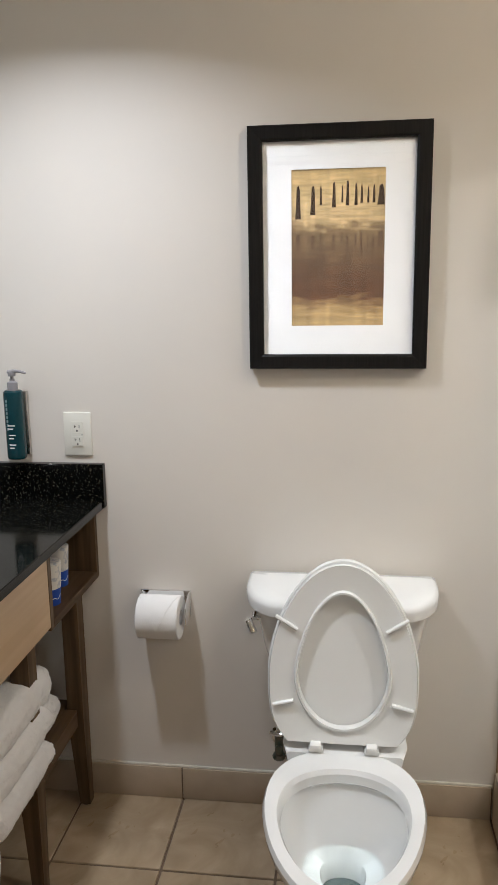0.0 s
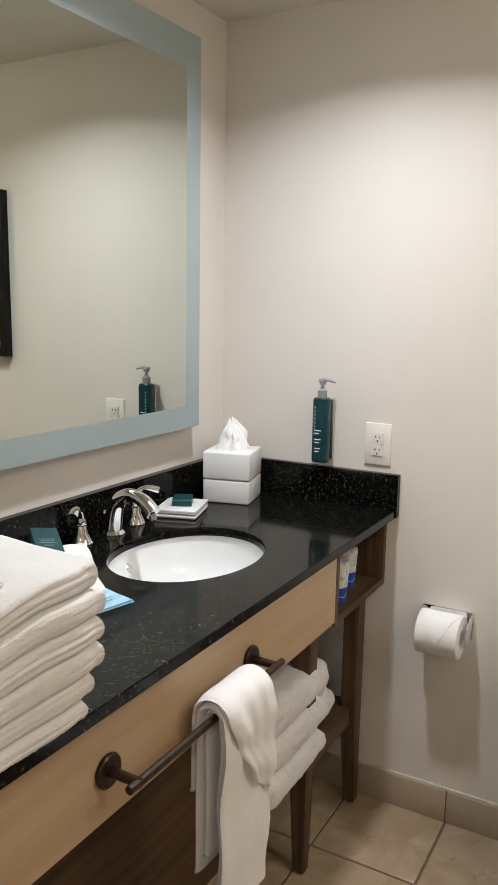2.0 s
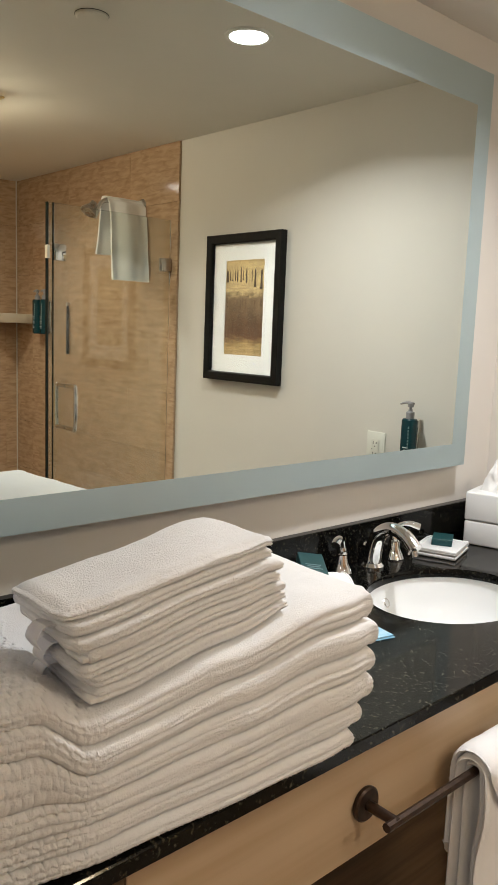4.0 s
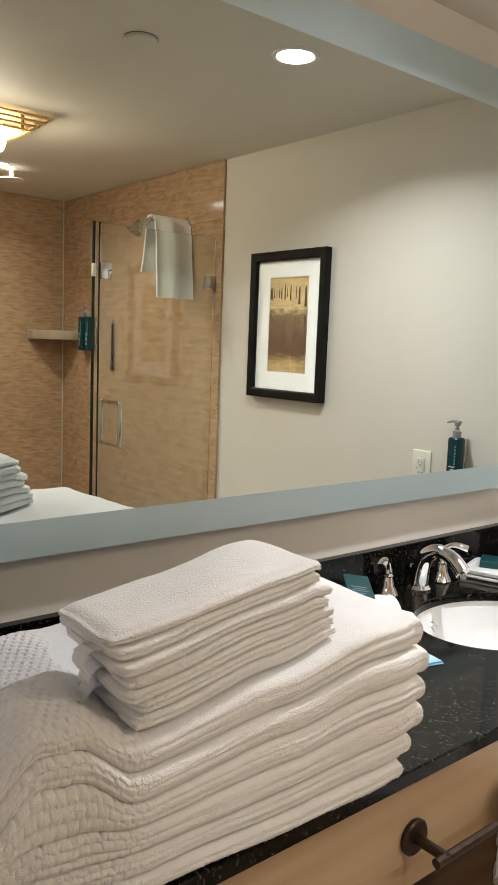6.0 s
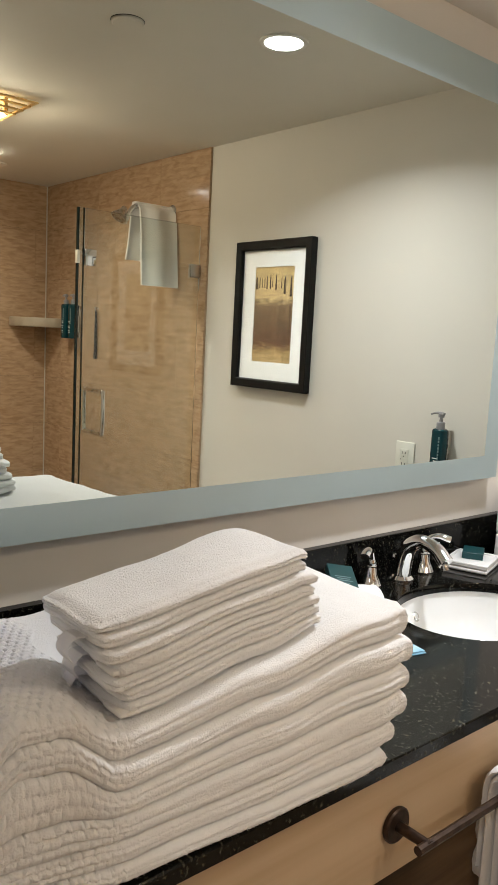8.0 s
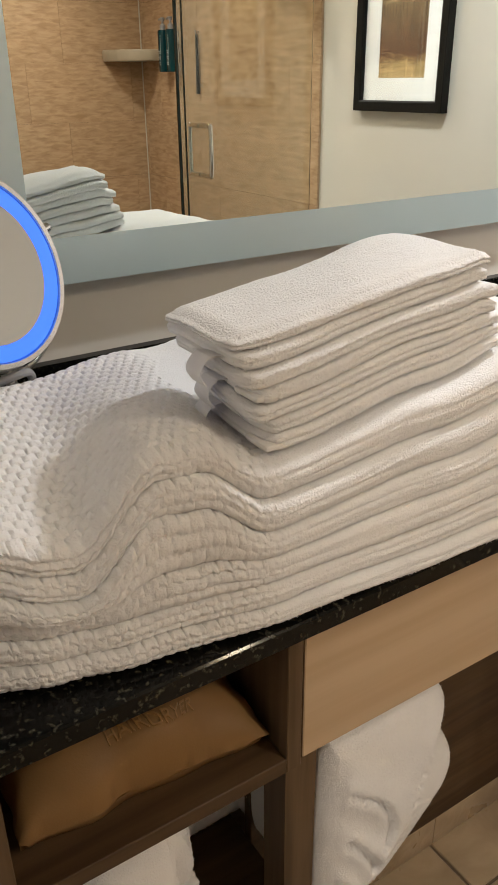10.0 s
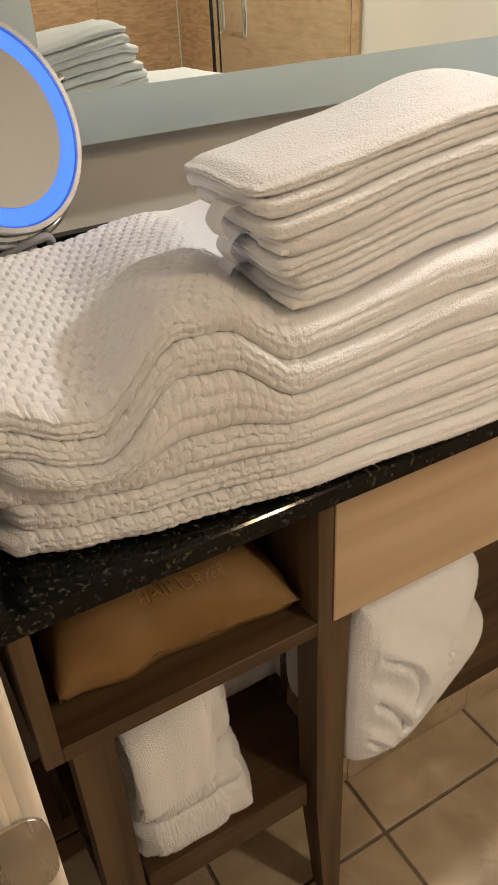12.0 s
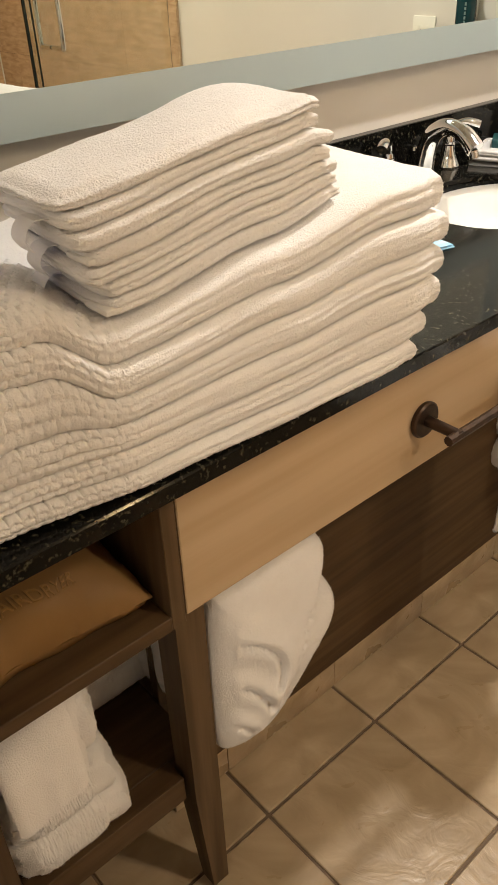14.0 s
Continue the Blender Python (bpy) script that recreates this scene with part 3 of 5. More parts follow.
# ---- towels ----
def cloth(x0, x1, y0, y1, zb_f, zt_f, nx, ny, edge, lobes, wob=0.004, seed=0.0, rows=6, corner=0.0, relief=None, nap=0.00042, rounding=0.0, south=0.0):
    """A folded towel: top and bottom sheets over a plan, joined by swelling folded sides. lobes(side) is the number of folds seen at a side."""
    bm = bmesh.new()
    grain = random.Random(int(seed * 10))

    def plan(i, j):
        u, v = i / (nx - 1), j / (ny - 1)
        if south:
            v = v / 0.62 * south if v < 0.62 else south + (v - 0.62) / 0.38 * (1 - south)
        a, b = 2 * u - 1, 2 * v - 1
        k = 1 - corner * (a * a * b * b) ** 3
        x = (x0(b) + x1(b)) / 2 + (x1(b) - x0(b)) / 2 * a * k
        y = (y0 + y1) / 2 + (y1 - y0) / 2 * b * k
        w = noise.noise_vector(Vector((x * 9, y * 9, seed * 3.7)))
        return x + w.x * wob, y + w.y * wob

    top = [[None] * ny for _ in range(nx)]
    bot = [[None] * ny for _ in range(nx)]
    for i in range(nx):
        for j in range(ny):
            x, y = plan(i, j)
            f = noise.noise(Vector((x * 22, y * 22, seed))) * 0.0016 + grain.uniform(-nap, nap) * 0.9
            t = zt_f(x, y) + f
            if relief:
                t += relief(x, y)
            if rounding:
                near = max(abs(2 * i / (nx - 1) - 1), 1 - min(y - y0, y1 - y) / 0.10)
                t -= rounding * max(0.0, (near - 0.86) / 0.14) ** 2
            b = zb_f(x, y)
            top[i][j] = bm.verts.new((x, y, max(t, b + 0.001)))
            bot[i][j] = bm.verts.new((x, y, b))
    for i in range(nx - 1):
        for j in range(ny - 1):
            bm.faces.new((top[i][j], top[i + 1][j], top[i + 1][j + 1], top[i][j + 1]))
            bm.faces.new((bot[i][j], bot[i][j + 1], bot[i + 1][j + 1], bot[i + 1][j]))
    per = [(i, 0, "s") for i in range(nx)] + [(nx - 1, j, "f") for j in range(1, ny - 1)] + [(i, ny - 1, "n") for i in range(nx - 1, -1, -1)] + [(0, j, "b") for j in range(ny - 2, 0, -1)]
    out = {"s": Vector((0, -1, 0)), "n": Vector((0, 1, 0)), "f": Vector((1, 0, 0)), "b": Vector((-1, 0, 0))}
    strips = []
    for i, j, side in per:
        d = Vector((0, 0, 0))
        if i == 0: d += out["b"]
        if i == nx - 1: d += out["f"]
        if j == 0: d += out["s"]
        if j == ny - 1: d += out["n"]
        d.normalize()
        tv, bv = top[i][j].co, bot[i][j].co
        col = [top[i][j]]
        L = lobes[side]
        puffed = edge * (1.7 if side == "n" else 1.0)
        wander = 0.11 * noise.noise(Vector((tv.x * 5, tv.y * 5, seed * 2.3)))
        groove = 0.34 * min(1.0, max(0.12, 0.62 + 1.1 * noise.noise(Vector((tv.x * 7, tv.y * 7, seed * 4.1)))))
        if not relief:
            groove *= 1.6
        for k in range(1, rows):
            q = k / rows
            bend = q + wander * math.sin(math.pi * q)
            line = 1 - abs(math.sin(math.pi * bend * L)) ** 0.55 if L > 1 else 0.0
            if relief and side in "fs":
                thin = min(1.0, max(0.0, (-1.66 - tv.y) / 0.07))
                line = line * (1 - thin) + 1.8 * thin * (1 - abs(math.sin(math.pi * bend * 3)) ** 0.4)
            swell = puffed * (math.sin(math.pi * q) ** 0.36 - groove * line)
            swell *= 1 + (0.05 if side == "n" else 0.12) * noise.noise(Vector((tv.x * 14, tv.y * 14, seed * 5 + k * 0.4)))
            p = tv.lerp(bv, q) + d * (swell + grain.uniform(-nap, nap) * 1.5) + Vector((0, 0, grain.uniform(-nap, nap) * 0.6))
            if relief and side in "fs":
                p += d * pads(p, math.floor(bend * 3) + seed)
            col.append(bm.verts.new(p))
        col.append(bot[i][j])
        strips.append(col)
    m = len(strips)
    for a in range(m):
        c0, c1 = strips[a], strips[(a + 1) % m]
        for k in range(rows):
            bm.faces.new((c0[k], c0[k + 1], c1[k + 1], c1[k]))
    return bm


def pile(bm_src, density, length, rnd, keep=None):
    """Short loops of terry standing out from a cloth, as small blades."""
    verts, faces = [], []
    bm_src.faces.ensure_lookup_table()
    for f in bm_src.faces:
        c = f.calc_center_median()
        if keep and not keep(c, f.normal):
            continue
        n = f.calc_area() * density
        n = int(n) + (rnd.random() < n - int(n))
        if not n:
            continue
        vs = [v.co for v in f.verts]
        t1 = f.normal.orthogonal().normalized()
        t2 = f.normal.cross(t1)
        for _ in range(n):
            a, b = rnd.random(), rnd.random()
            p = vs[0].lerp(vs[1], a).lerp(vs[-1].lerp(vs[-2], a), b)
            a = rnd.uniform(0, 6.283)
            tang = t1 * math.cos(a) + t2 * math.sin(a)
            d = tang + f.normal * rnd.uniform(0.15, 0.95)
            s = (t2 * math.cos(a) - t1 * math.sin(a)) * 0.0006
            k = len(verts)
            verts += [p - s, p + s, p + d * length * rnd.uniform(0.5, 1.2)]
            faces.append((k, k + 1, k + 2))
    return verts, faces


def pile_part(name, vf, material, parent):
    me = bpy.data.meshes.new(name)
    me.from_pydata([tuple(v) for v in vf[0]], [], vf[1])
    me.materials.append(material)
    ob = new(name, me)
    ob.parent = parent
    ob.matrix_parent_inverse = Matrix.Translation(-AT[parent])
    return tagged(ob, kind="stuff")


H_SMOOTH = [(-1.95, 1.024), (-1.80, 1.036), (-1.65, 1.058), (-1.50, 1.082), (-1.35, 1.106), (-1.27, 1.106), (-1.24, 1.098), (-1.215, 1.084), (-1.15, 1.070)]
HUMP = [(-1.94, 0.0), (-1.860, -0.55), (-1.782, 1.15), (-1.752, 1.08), (-1.682, -0.08), (-1.60, 0.0)]


def stack_height(s, x, y):
    """The height of the surface at the share s of the stack of bath towels: a hump near the south end, flatter at the back and low down."""
    back = min(1.0, max(0.0, (x - 0.24) / 0.28))
    w = interp([(0.0, 0.0), (0.28, 0.10), (0.46, 0.34), (0.63, 0.95), (0.80, 1.05), (1.0, 1.0)], s) * (0.03 + 0.97 * back ** 1.3)
    rise = (1 - back) * 0.020 * s * interp([(-1.95, 1.0), (-1.80, 1.0), (-1.66, 0.45)], y)
    return CZ + 0.0015 + (interp(H_SMOOTH, y) - CZ) * s + 0.040 * w * interp(HUMP, y - 0.22 * (0.55 - x)) + rise + 0.003 * noise.noise(Vector((x * 7, y * 7, s * 9))) * s


def pads(p, row):
    """Raised blocks along the folded edges of the waffle weave."""
    if p.y > -1.665:
        return 0.0
    fade = min(1.0, max(0.0, (-1.655 - p.y) / 0.04))
    b = abs((p.y / 0.0115 + 0.5 * row) % 1 - 0.5) * 2
    return (0.0019 * (1 - b ** 5) - 0.0008) * fade


def waffle(x, y):
    if y > -1.665 + 0.02 * math.sin(x * 30):
        return 0.0
    fade = min(1.0, max(0.0, (-1.65 - y) / 0.03))
    row = math.floor(x / 0.0105)
    yy = y / 0.0125 + (0.5 if row % 2 else 0.0)
    a, b = abs((x / 0.0105) % 1 - 0.5) * 2, abs(yy % 1 - 0.5) * 2
    return 0.0036 * fade * (1 - max(a, b) ** 5)


FRONT_X = [(-1.98, 0.490), (-1.935, 0.520), (-1.875, 0.536), (-1.81, 0.549), (-1.657, 0.570), (-1.46, 0.582), (-1.30, 0.588), (-1.20, 0.580)]
NORTH_END = [-1.275, -1.257, -1.238, -1.238, -1.230, -1.240]
SHARE = [0.0, 0.13, 0.285, 0.46, 0.63, 0.80, 1.0]
STAGGER = [0.0, 0.006, 0.020, 0.004, 0.016, 0.012]
rnd = random.Random(7)
NT = len(NORTH_END)
for i in range(NT):
    s0, s1 = SHARE[i], SHARE[i + 1]
    top_one = i == NT - 1
    inset = 0.006 * rnd.random() + (0.004 if top_one else 0)
    y0, y1 = -1.938 + (0.0, 0.012, -0.004, 0.016, 0.002, 0.014)[i], NORTH_END[i] - 0.016
    mid, half = (y0 + y1) / 2, (y1 - y0) / 2
    tow = thing("bath_towel", (0.42, mid, CZ + 0.17 * s0), "topmost folded white bath towel with a waffle-woven end" if top_one else "folded white terry bath towel with a waffle-woven end", "towel", "stack of bath towels")
    bm = cloth(lambda b, i=i: 0.262 - 0.01 * (i % 3), lambda b, mid=mid, half=half, inset=inset, i=i: interp(FRONT_X, mid + half * b) - 0.008 - inset - STAGGER[i] * interp([(-1.93, 1.0), (-1.86, 0.8), (-1.76, 0.0)], mid + half * b), y0, y1,
               lambda x, y, s=s0: stack_height(s, x, y) + 0.0010, lambda x, y, s=s1: stack_height(s, x, y) - 0.0004,
               190 if top_one else 20, 330, 0.0095, {"s": 3, "f": (2, 3, 2, 3, 2, 3)[i], "n": 1, "b": 1}, 0.0022, i + 1.0, 24, 0.04, waffle, 0.0003, 0.0035 if top_one else 0.0, 0.40)
    bm.normal_update()
    fur = pile(bm, 150000, 0.0019, rnd, lambda c, n: c.y > -1.67 and n.z < 0.6 and (n.x > 0.2 or n.y > 0.2))
    part("cloth", bm, TERRY, tow, smooth=60)
    pile_part("terry_nap", fur, TERRY, tow)

# washcloths on top
def wash_height(s, x, y):
    t = (y + 1.70) / 0.28
    base = stack_height(1.0, x, y) + 0.004
    top = 1.168 + 0.040 * t + 0.005 * math.sin(math.pi * min(1, max(0, t)) ** 2.2) * (1 - 0.5 * min(1, max(0, (x - 0.49) / 0.06))) + 0.0016 * math.sin(t * 9 + x * 30) - 0.010 * max(0, (0.47 - x) / 0.06) ** 2
    if t > 0.92:
        top -= 0.010 * (t - 0.92) / 0.08
    return base + (top - base) * s


NW = 7
for i in range(NW):
    s0, s1 = i / NW, (i + 1) / NW
    jx, jy, je = rnd.uniform(-0.006, 0.004), rnd.uniform(-0.007, 0.007), rnd.uniform(-0.008, 0.008)
    lean = 0.042 * (1 - s0)
    wc = thing("washcloth", (0.49, -1.56, 1.06 + 0.1 * s0), "folded white terry washcloth in a leaning stack" if i < NW - 1 else "topmost folded white terry washcloth, puffed up", "washcloth", "stack of washcloths")
    ya_, yb_ = -1.713 + lean + jy, -1.436 + 0.034 * (1 - s0) + je
    bm = cloth(lambda b, jx=jx: 0.425 + jx, lambda b, jx=jx, i=i: 0.548 + jx * 0.6 - 0.012 * max(0, -b) * (i == NW - 1), ya_, yb_, lambda x, y, s=s0: wash_height(s, x, y) + 0.0009, lambda x, y, s=s1: wash_height(s, x, y) - 0.0003,
               90 if i == NW - 1 else 14, 170, 0.0062, {"s": 2, "f": 2, "n": 2, "b": 1}, 0.003, i + 20.0, 14, 0.03, None, 0.0004, 0.004 if i == NW - 1 else 0.0)
    bm.normal_update()
    fur = pile(bm, 160000, 0.0020, rnd, lambda c, n: n.z < 0.6 and (n.x > 0.2 or n.y > 0.3))
    part("cloth", bm, TERRY, wc, smooth=60)
    pile_part("terry_nap", fur, TERRY, wc)
    if i in (0, 3):
        x, z = 0.548 - 0.006, wash_height((s0 + s1) / 2, 0.548, ya_) - 0.001
        part("hem", box(x - 0.028, x + 0.008, ya_ - 0.0095, ya_ + 0.012, z - 0.0030, z + 0.0030, 0.0025, 2), HEM, wc, "flat woven hem")
    if i in (1, 3, 5):
        x, z = 0.452 + 0.012 * i, wash_height(s0, 0.46, ya_)
        tagp = smooth_line([(x, ya_ + 0.005, z), (x, ya_ - 0.016, z + 0.004), (x - 0.004, ya_ - 0.024, z - 0.010), (x - 0.004, ya_ - 0.018, z - 0.022)], 4)
        part("care_tag", loft([[p + Vector((-0.012, 0, 0)), p + Vector((0.012, 0, 0)), p + Vector((0.012, 0.0006, 0.0006)), p + Vector((-0.012, 0.0006, 0.0006))] for p in tagp]), TAG, wc, "crumpled satin care tag")


# towels kept on the low shelves
def shelf_towel(x0, x1, y0, y1, z0, z1, label, seed, lob, tilt=0.0, name="shelf_towel", density=200000, edge=0.018):
    t = thing(name, ((x0 + x1) / 2, (y0 + y1) / 2, z0), label, "towel", "towels on the vanity shelves")
    puff = lambda x, y: 0.010 * (1 - ((x - (x0 + x1) / 2) / ((x1 - x0) / 2)) ** 2)
    bm = cloth(lambda b: x0, lambda b: x1, y0, y1, lambda x, y: z0 + tilt * (y - y0) + (0.004 * noise.noise(Vector((x * 10, y * 10, seed)))if z0 > 0.33 else 0), lambda x, y: z1 + tilt * (y - y0) + puff(x, y) + 0.004 * noise.noise(Vector((x * 12, y * 12, seed))), 60, 90, edge, lob, 0.004, seed, 14, 0.07, None, 0.0009)
    bm.normal_update()
    fur = pile(bm, density, 0.0026, rnd, lambda c, n: n.z < 0.7 and (n.x > 0.1 or abs(n.y) > 0.5))
    part("cloth", bm, TERRY, t, smooth=60)
    pile_part("terry_nap", fur, TERRY, t)
    return t


one = {"s": 1, "f": 1, "n": 1, "b": 1}
two = {"s": 2, "f": 2, "n": 1, "b": 1}
for k, (z0, z1) in enumerate(((0.313, 0.388), (0.392, 0.470), (0.474, 0.560))):
    shelf_towel(0.20, 0.500 - 0.004 * k, -0.640, -0.362 + 0.010 * k, z0, z1, "thick folded white bath towel on the low shelf", 41.0 + k, one, edge=0.030)
for k, (z0, z1) in enumerate(((0.313, 0.385), (0.388, 0.47))):
    shelf_towel(0.22, 0.445 - 0.012 * k, -0.270 + 0.012 * k, -0.150 - 0.022 * k, z0, z1 + 0.03 * k, "loosely folded white hand towel on the low shelf", 51.0 + k, two, 0.0 if k == 0 else -0.25, edge=0.020)
# a thick towel folded over itself, its folded end jutting out beside the leg
jut = thing("shelf_towel", (0.40, -1.48, 0.313), "thick folded white bath towel jutting from the low shelf", "towel", "towels on the vanity shelves")
shape = [Vector((0, y, z)) for y, z in ((-1.570, 0.640), (-1.470, 0.652), (-1.405, 0.650), (-1.378, 0.618), (-1.390, 0.582), (-1.364, 0.540), (-1.350, 0.498), (-1.362, 0.458), (-1.415, 0.392), (-1.466, 0.336), (-1.502, 0.3145), (-1.548, 0.315), (-1.576, 0.350), (-1.578, 0.500), (-1.570, 0.640))]
ring = smooth_line(shape, 10)[:-1]
mid = Vector((0, -1.49, 0.49))
loops = []
for q in range(46):
    x = 0.20 + 0.322 * q / 45
    end = max(0.0, (x - 0.492) / 0.030)
    k = 1 - 0.16 * end ** 2.4
    loops.append([mid + (p - mid) * k + Vector((x + 0.05 * (p.y + 1.57) * min(1, q / 20), 0.003 * noise.noise(Vector((x * 14, p.y * 14, p.z * 14))), 0.003 * noise.noise(Vector((x * 12, p.y * 12, p.z * 12 + 5))))) for p in ring])
creases = [smooth_line([(0, y, z) for y, z in line], 5) for line in (((-1.590, 0.560), (-1.545, 0.548), (-1.500, 0.515), (-1.482, 0.470), (-1.492, 0.440)), ((-1.590, 0.478), (-1.545, 0.462), (-1.515, 0.428), (-1.500, 0.392)),
           ((-1.590, 0.400), (-1.550, 0.384), (-1.525, 0.350)), ((-1.392, 0.590), (-1.425, 0.520), (-1.455, 0.430)))]


def end_relief(p):
    """Creases between the folds at the towel's end."""
    x = 0.004 * noise.noise(Vector((p.y * 18, p.z * 18, 3.0)))
    for n, line in enumerate(creases):
        d = min((Vector((0, p.y, p.z)) - c).length for c in line)
        x += (0.011 if n < 3 else 0.003) * (math.exp(-(d / 0.024) ** 2) - math.exp(-(d / 0.0058) ** 2) * 1.5)
    return x


last = loops[-1]
heart = sum(last, Vector()) / len(last)
for q in range(1, 44):
    k = 1 - q / 44
    loops.append([(lambda p: p + Vector((0.014 * (1 - k * k) + end_relief(p) * min(1.0, q / 5), 0, 0)))(heart + (p - heart) * k) for p in last])
bm = loft(loops)
bmesh.ops.recalc_face_normals(bm, faces=bm.faces)
bm.normal_update()
fur = pile(bm, 240000, 0.0024, rnd, lambda c, n: c.x > 0.3)
part("cloth", bm, TERRY, jut, smooth=70)
pile_part("terry_nap", fur, TERRY, jut)
for k, (z0, z1) in enumerate(((0.313, 0.384), (0.387, 0.462), (0.466, 0.575))):
    shelf_towel(0.25 + 0.03 * k, 0.466, -1.862 + 0.006 * k, -1.748 - 0.014 * k, z0, z1, "crookedly folded white hand towel on the low shelf", 71.0 + k, {"s": 2, "f": 1, "n": 1, "b": 1}, 0.0 if k < 2 else 0.22, edge=0.026)
flap_line = [(0.440, 0.588), (0.470, 0.590), (0.488, 0.582), (0.497, 0.562), (0.500, 0.540), (0.501, 0.515), (0.501, 0.490), (0.500, 0.462)]
for k, (ya, yb, drop) in enumerate(((-1.874, -1.778, 0.0), (-1.866, -1.757, 0.018))):
    flap = thing("draped_hand_towel", (0.49, -1.81, 0.45), "white hand towel hanging crookedly over the folded towels", "towel", "towels on the vanity shelves")
    loops = []
    for n_, (x, z) in enumerate(flap_line):
        q = n_ / (len(flap_line) - 1)
        th, x = 0.0055, x - 0.013 * k
        loops.append([Vector((x + side * th * (1 - abs(2 * v - 1) ** 6) ** 0.5 * min(1, q * 3) + 0.004 * noise.noise(Vector((q * 4, v * 4, k + 3.0))), ya + (yb - ya) * v + 0.012 * q * (0.5 - k),
                              z + (1 - min(1, q * 3)) * side * th - 0.013 * k + 0.10 * (v - 0.4) * (1 - q) * 0.5 + (drop + 0.020 * (v - 1)) * q)) for side, vs in ((1, range(16)), (-1, range(15, -1, -1))) for v in (w / 15 for w in vs)])
    bm = loft(loops)
    bm.normal_update()
    fur = pile(bm, 260000, 0.0028, rnd)
    part("cloth", bm, TERRY, flap, smooth=60)
    pile_part("terry_nap", fur, TERRY, flap)
shelf_towel(0.12, 0.30, -1.74, -1.50, 0.313, 0.42, "folded white bath mat at the back of the shelf", 81.0, two, name="bath_mat", density=60000)

# hand towel over the bar
hang = thing("hand_towel", (0.606, -0.94, 0.77), "white terry hand towel draped over the bronze bar", "towel")


def drape(y0, y1, zf, zb, off, seed, flare=0.0, thick=0.0088):
    """A folded towel lying over the bar, front drop to zf and back drop to zb."""
    line = [(DX + 0.045 - off, zb)] + [(DX + 0.046 - off, zb + (0.752 - zb) * k / 8) for k in range(1, 9)]
    line += [(DX + 0.060 + (0.013 + off) * math.cos(a), 0.763 + (0.012 + off) * math.sin(a)) for a in (math.pi * (1 - k / 8) for k in range(0, 9))]
    line += [(DX + 0.074 + off + 0.004 * math.sin(k), 0.752 + (zf - 0.752) * k / 12) for k in range(1, 13)]
    ny = 34
    loops = []
    for k, (x, z) in enumerate(line):
        q = k / (len(line) - 1)
        d = Vector(line[min(k + 1, len(line) - 1)]) - Vector(line[max(k - 1, 0)])
        nrm = Vector((-d.y, d.x)).normalized() * -1
        loop = []
        for side in (1, -1):
            for j in range(ny):
                v = j / (ny - 1) if side > 0 else 1 - j / (ny - 1)
                e = thick / 2 * (1 - abs(2 * v - 1) ** 6) ** 0.5
                spread = 1 + flare * max(0, q - 0.6)
                y = (y0 + y1) / 2 + (y1 - y0) * (v - 0.5) * spread + 0.004 * noise.noise(Vector((q * 5, v * 2, seed)))
                w = 0.006 * noise.noise(Vector((q * 4, v * 5, seed))) * (1 if q > 0.55 else 0.3)
                loop.append(Vector((x - nrm.x * e * side + w, y, z - nrm.y * e * side)))
        loops.append(loop)
    return loft(loops)


for k, (y0, y1, zf, zb, off, th) in enumerate(((-1.014, -0.868, 0.392, 0.50, 0.000, 0.012), (-1.024, -0.862, 0.380, 0.47, 0.0115, 0.014))):
    bm = drape(y0, y1, zf, zb, off, 90.0 + k, 0.04, th)
    bm.normal_update()
    fur = pile(bm, 260000, 0.0030, rnd, lambda c, n: n.x > -0.2 or n.z > 0)
    part("cloth", bm, TERRY, hang, smooth=60)
    pile_part("terry_nap", fur, TERRY, hang)
bm = drape(-1.020, -0.868, 0.555, 0.62, 0.0235, 95.0, 0.0, 0.012)
for v in bm.verts:
    if v.co.x > DX + 0.075:
        f = min(1.0, max(0.0, (0.765 - v.co.z) / 0.21))
        q = (v.co.y + 1.020) / 0.152
        v.co.y += 0.152 * (1 - q) * 0.62 * f ** 1.2 + 0.020 * f * q
        v.co.z += (1 - q) * 0.055 * f
        v.co.x += 0.006 * f * math.sin(9 * q + 2 * f)
bm.normal_update()
fur = pile(bm, 260000, 0.0030, rnd, lambda c, n: n.x > -0.2 or n.z > 0)
part("turned_corner", bm, TERRY, hang, "turned-back corner", smooth=60)
pile_part("terry_nap", fur, TERRY, hang)

# ---- on the north wall ----
art = thing("framed_print", (1.192, 0.0, 1.53), "black framed sepia print of trees by water, white mat", "framed picture")
ax0, ax1, az0, az1, fw = 0.976, 1.410, 1.245, 1.820, 0.035


def rail_piece(p0, p1, p2, p3):
    """One mitred frame side: outer corners p0 p1, inner corners p2 p3, with a raised outer edge."""
    loops = []
    for (o, i) in ((p0, p3), (p1, p2)):
        o, i = Vector((o[0], 0, o[1])), Vector((i[0], 0, i[1]))
        loops.append([o + Vector((0, -0.003, 0)), o + Vector((0, -0.030, 0)), o.lerp(i, 0.08) + Vector((0, -0.032, 0)), o.lerp(i, 0.85) + Vector((0, -0.030, 0)), i + Vector((0, -0.027, 0)), i + Vector((0, -0.012, 0)), o.lerp(i, 0.6) + Vector((0, -0.003, 0))])
    return loft(loops)


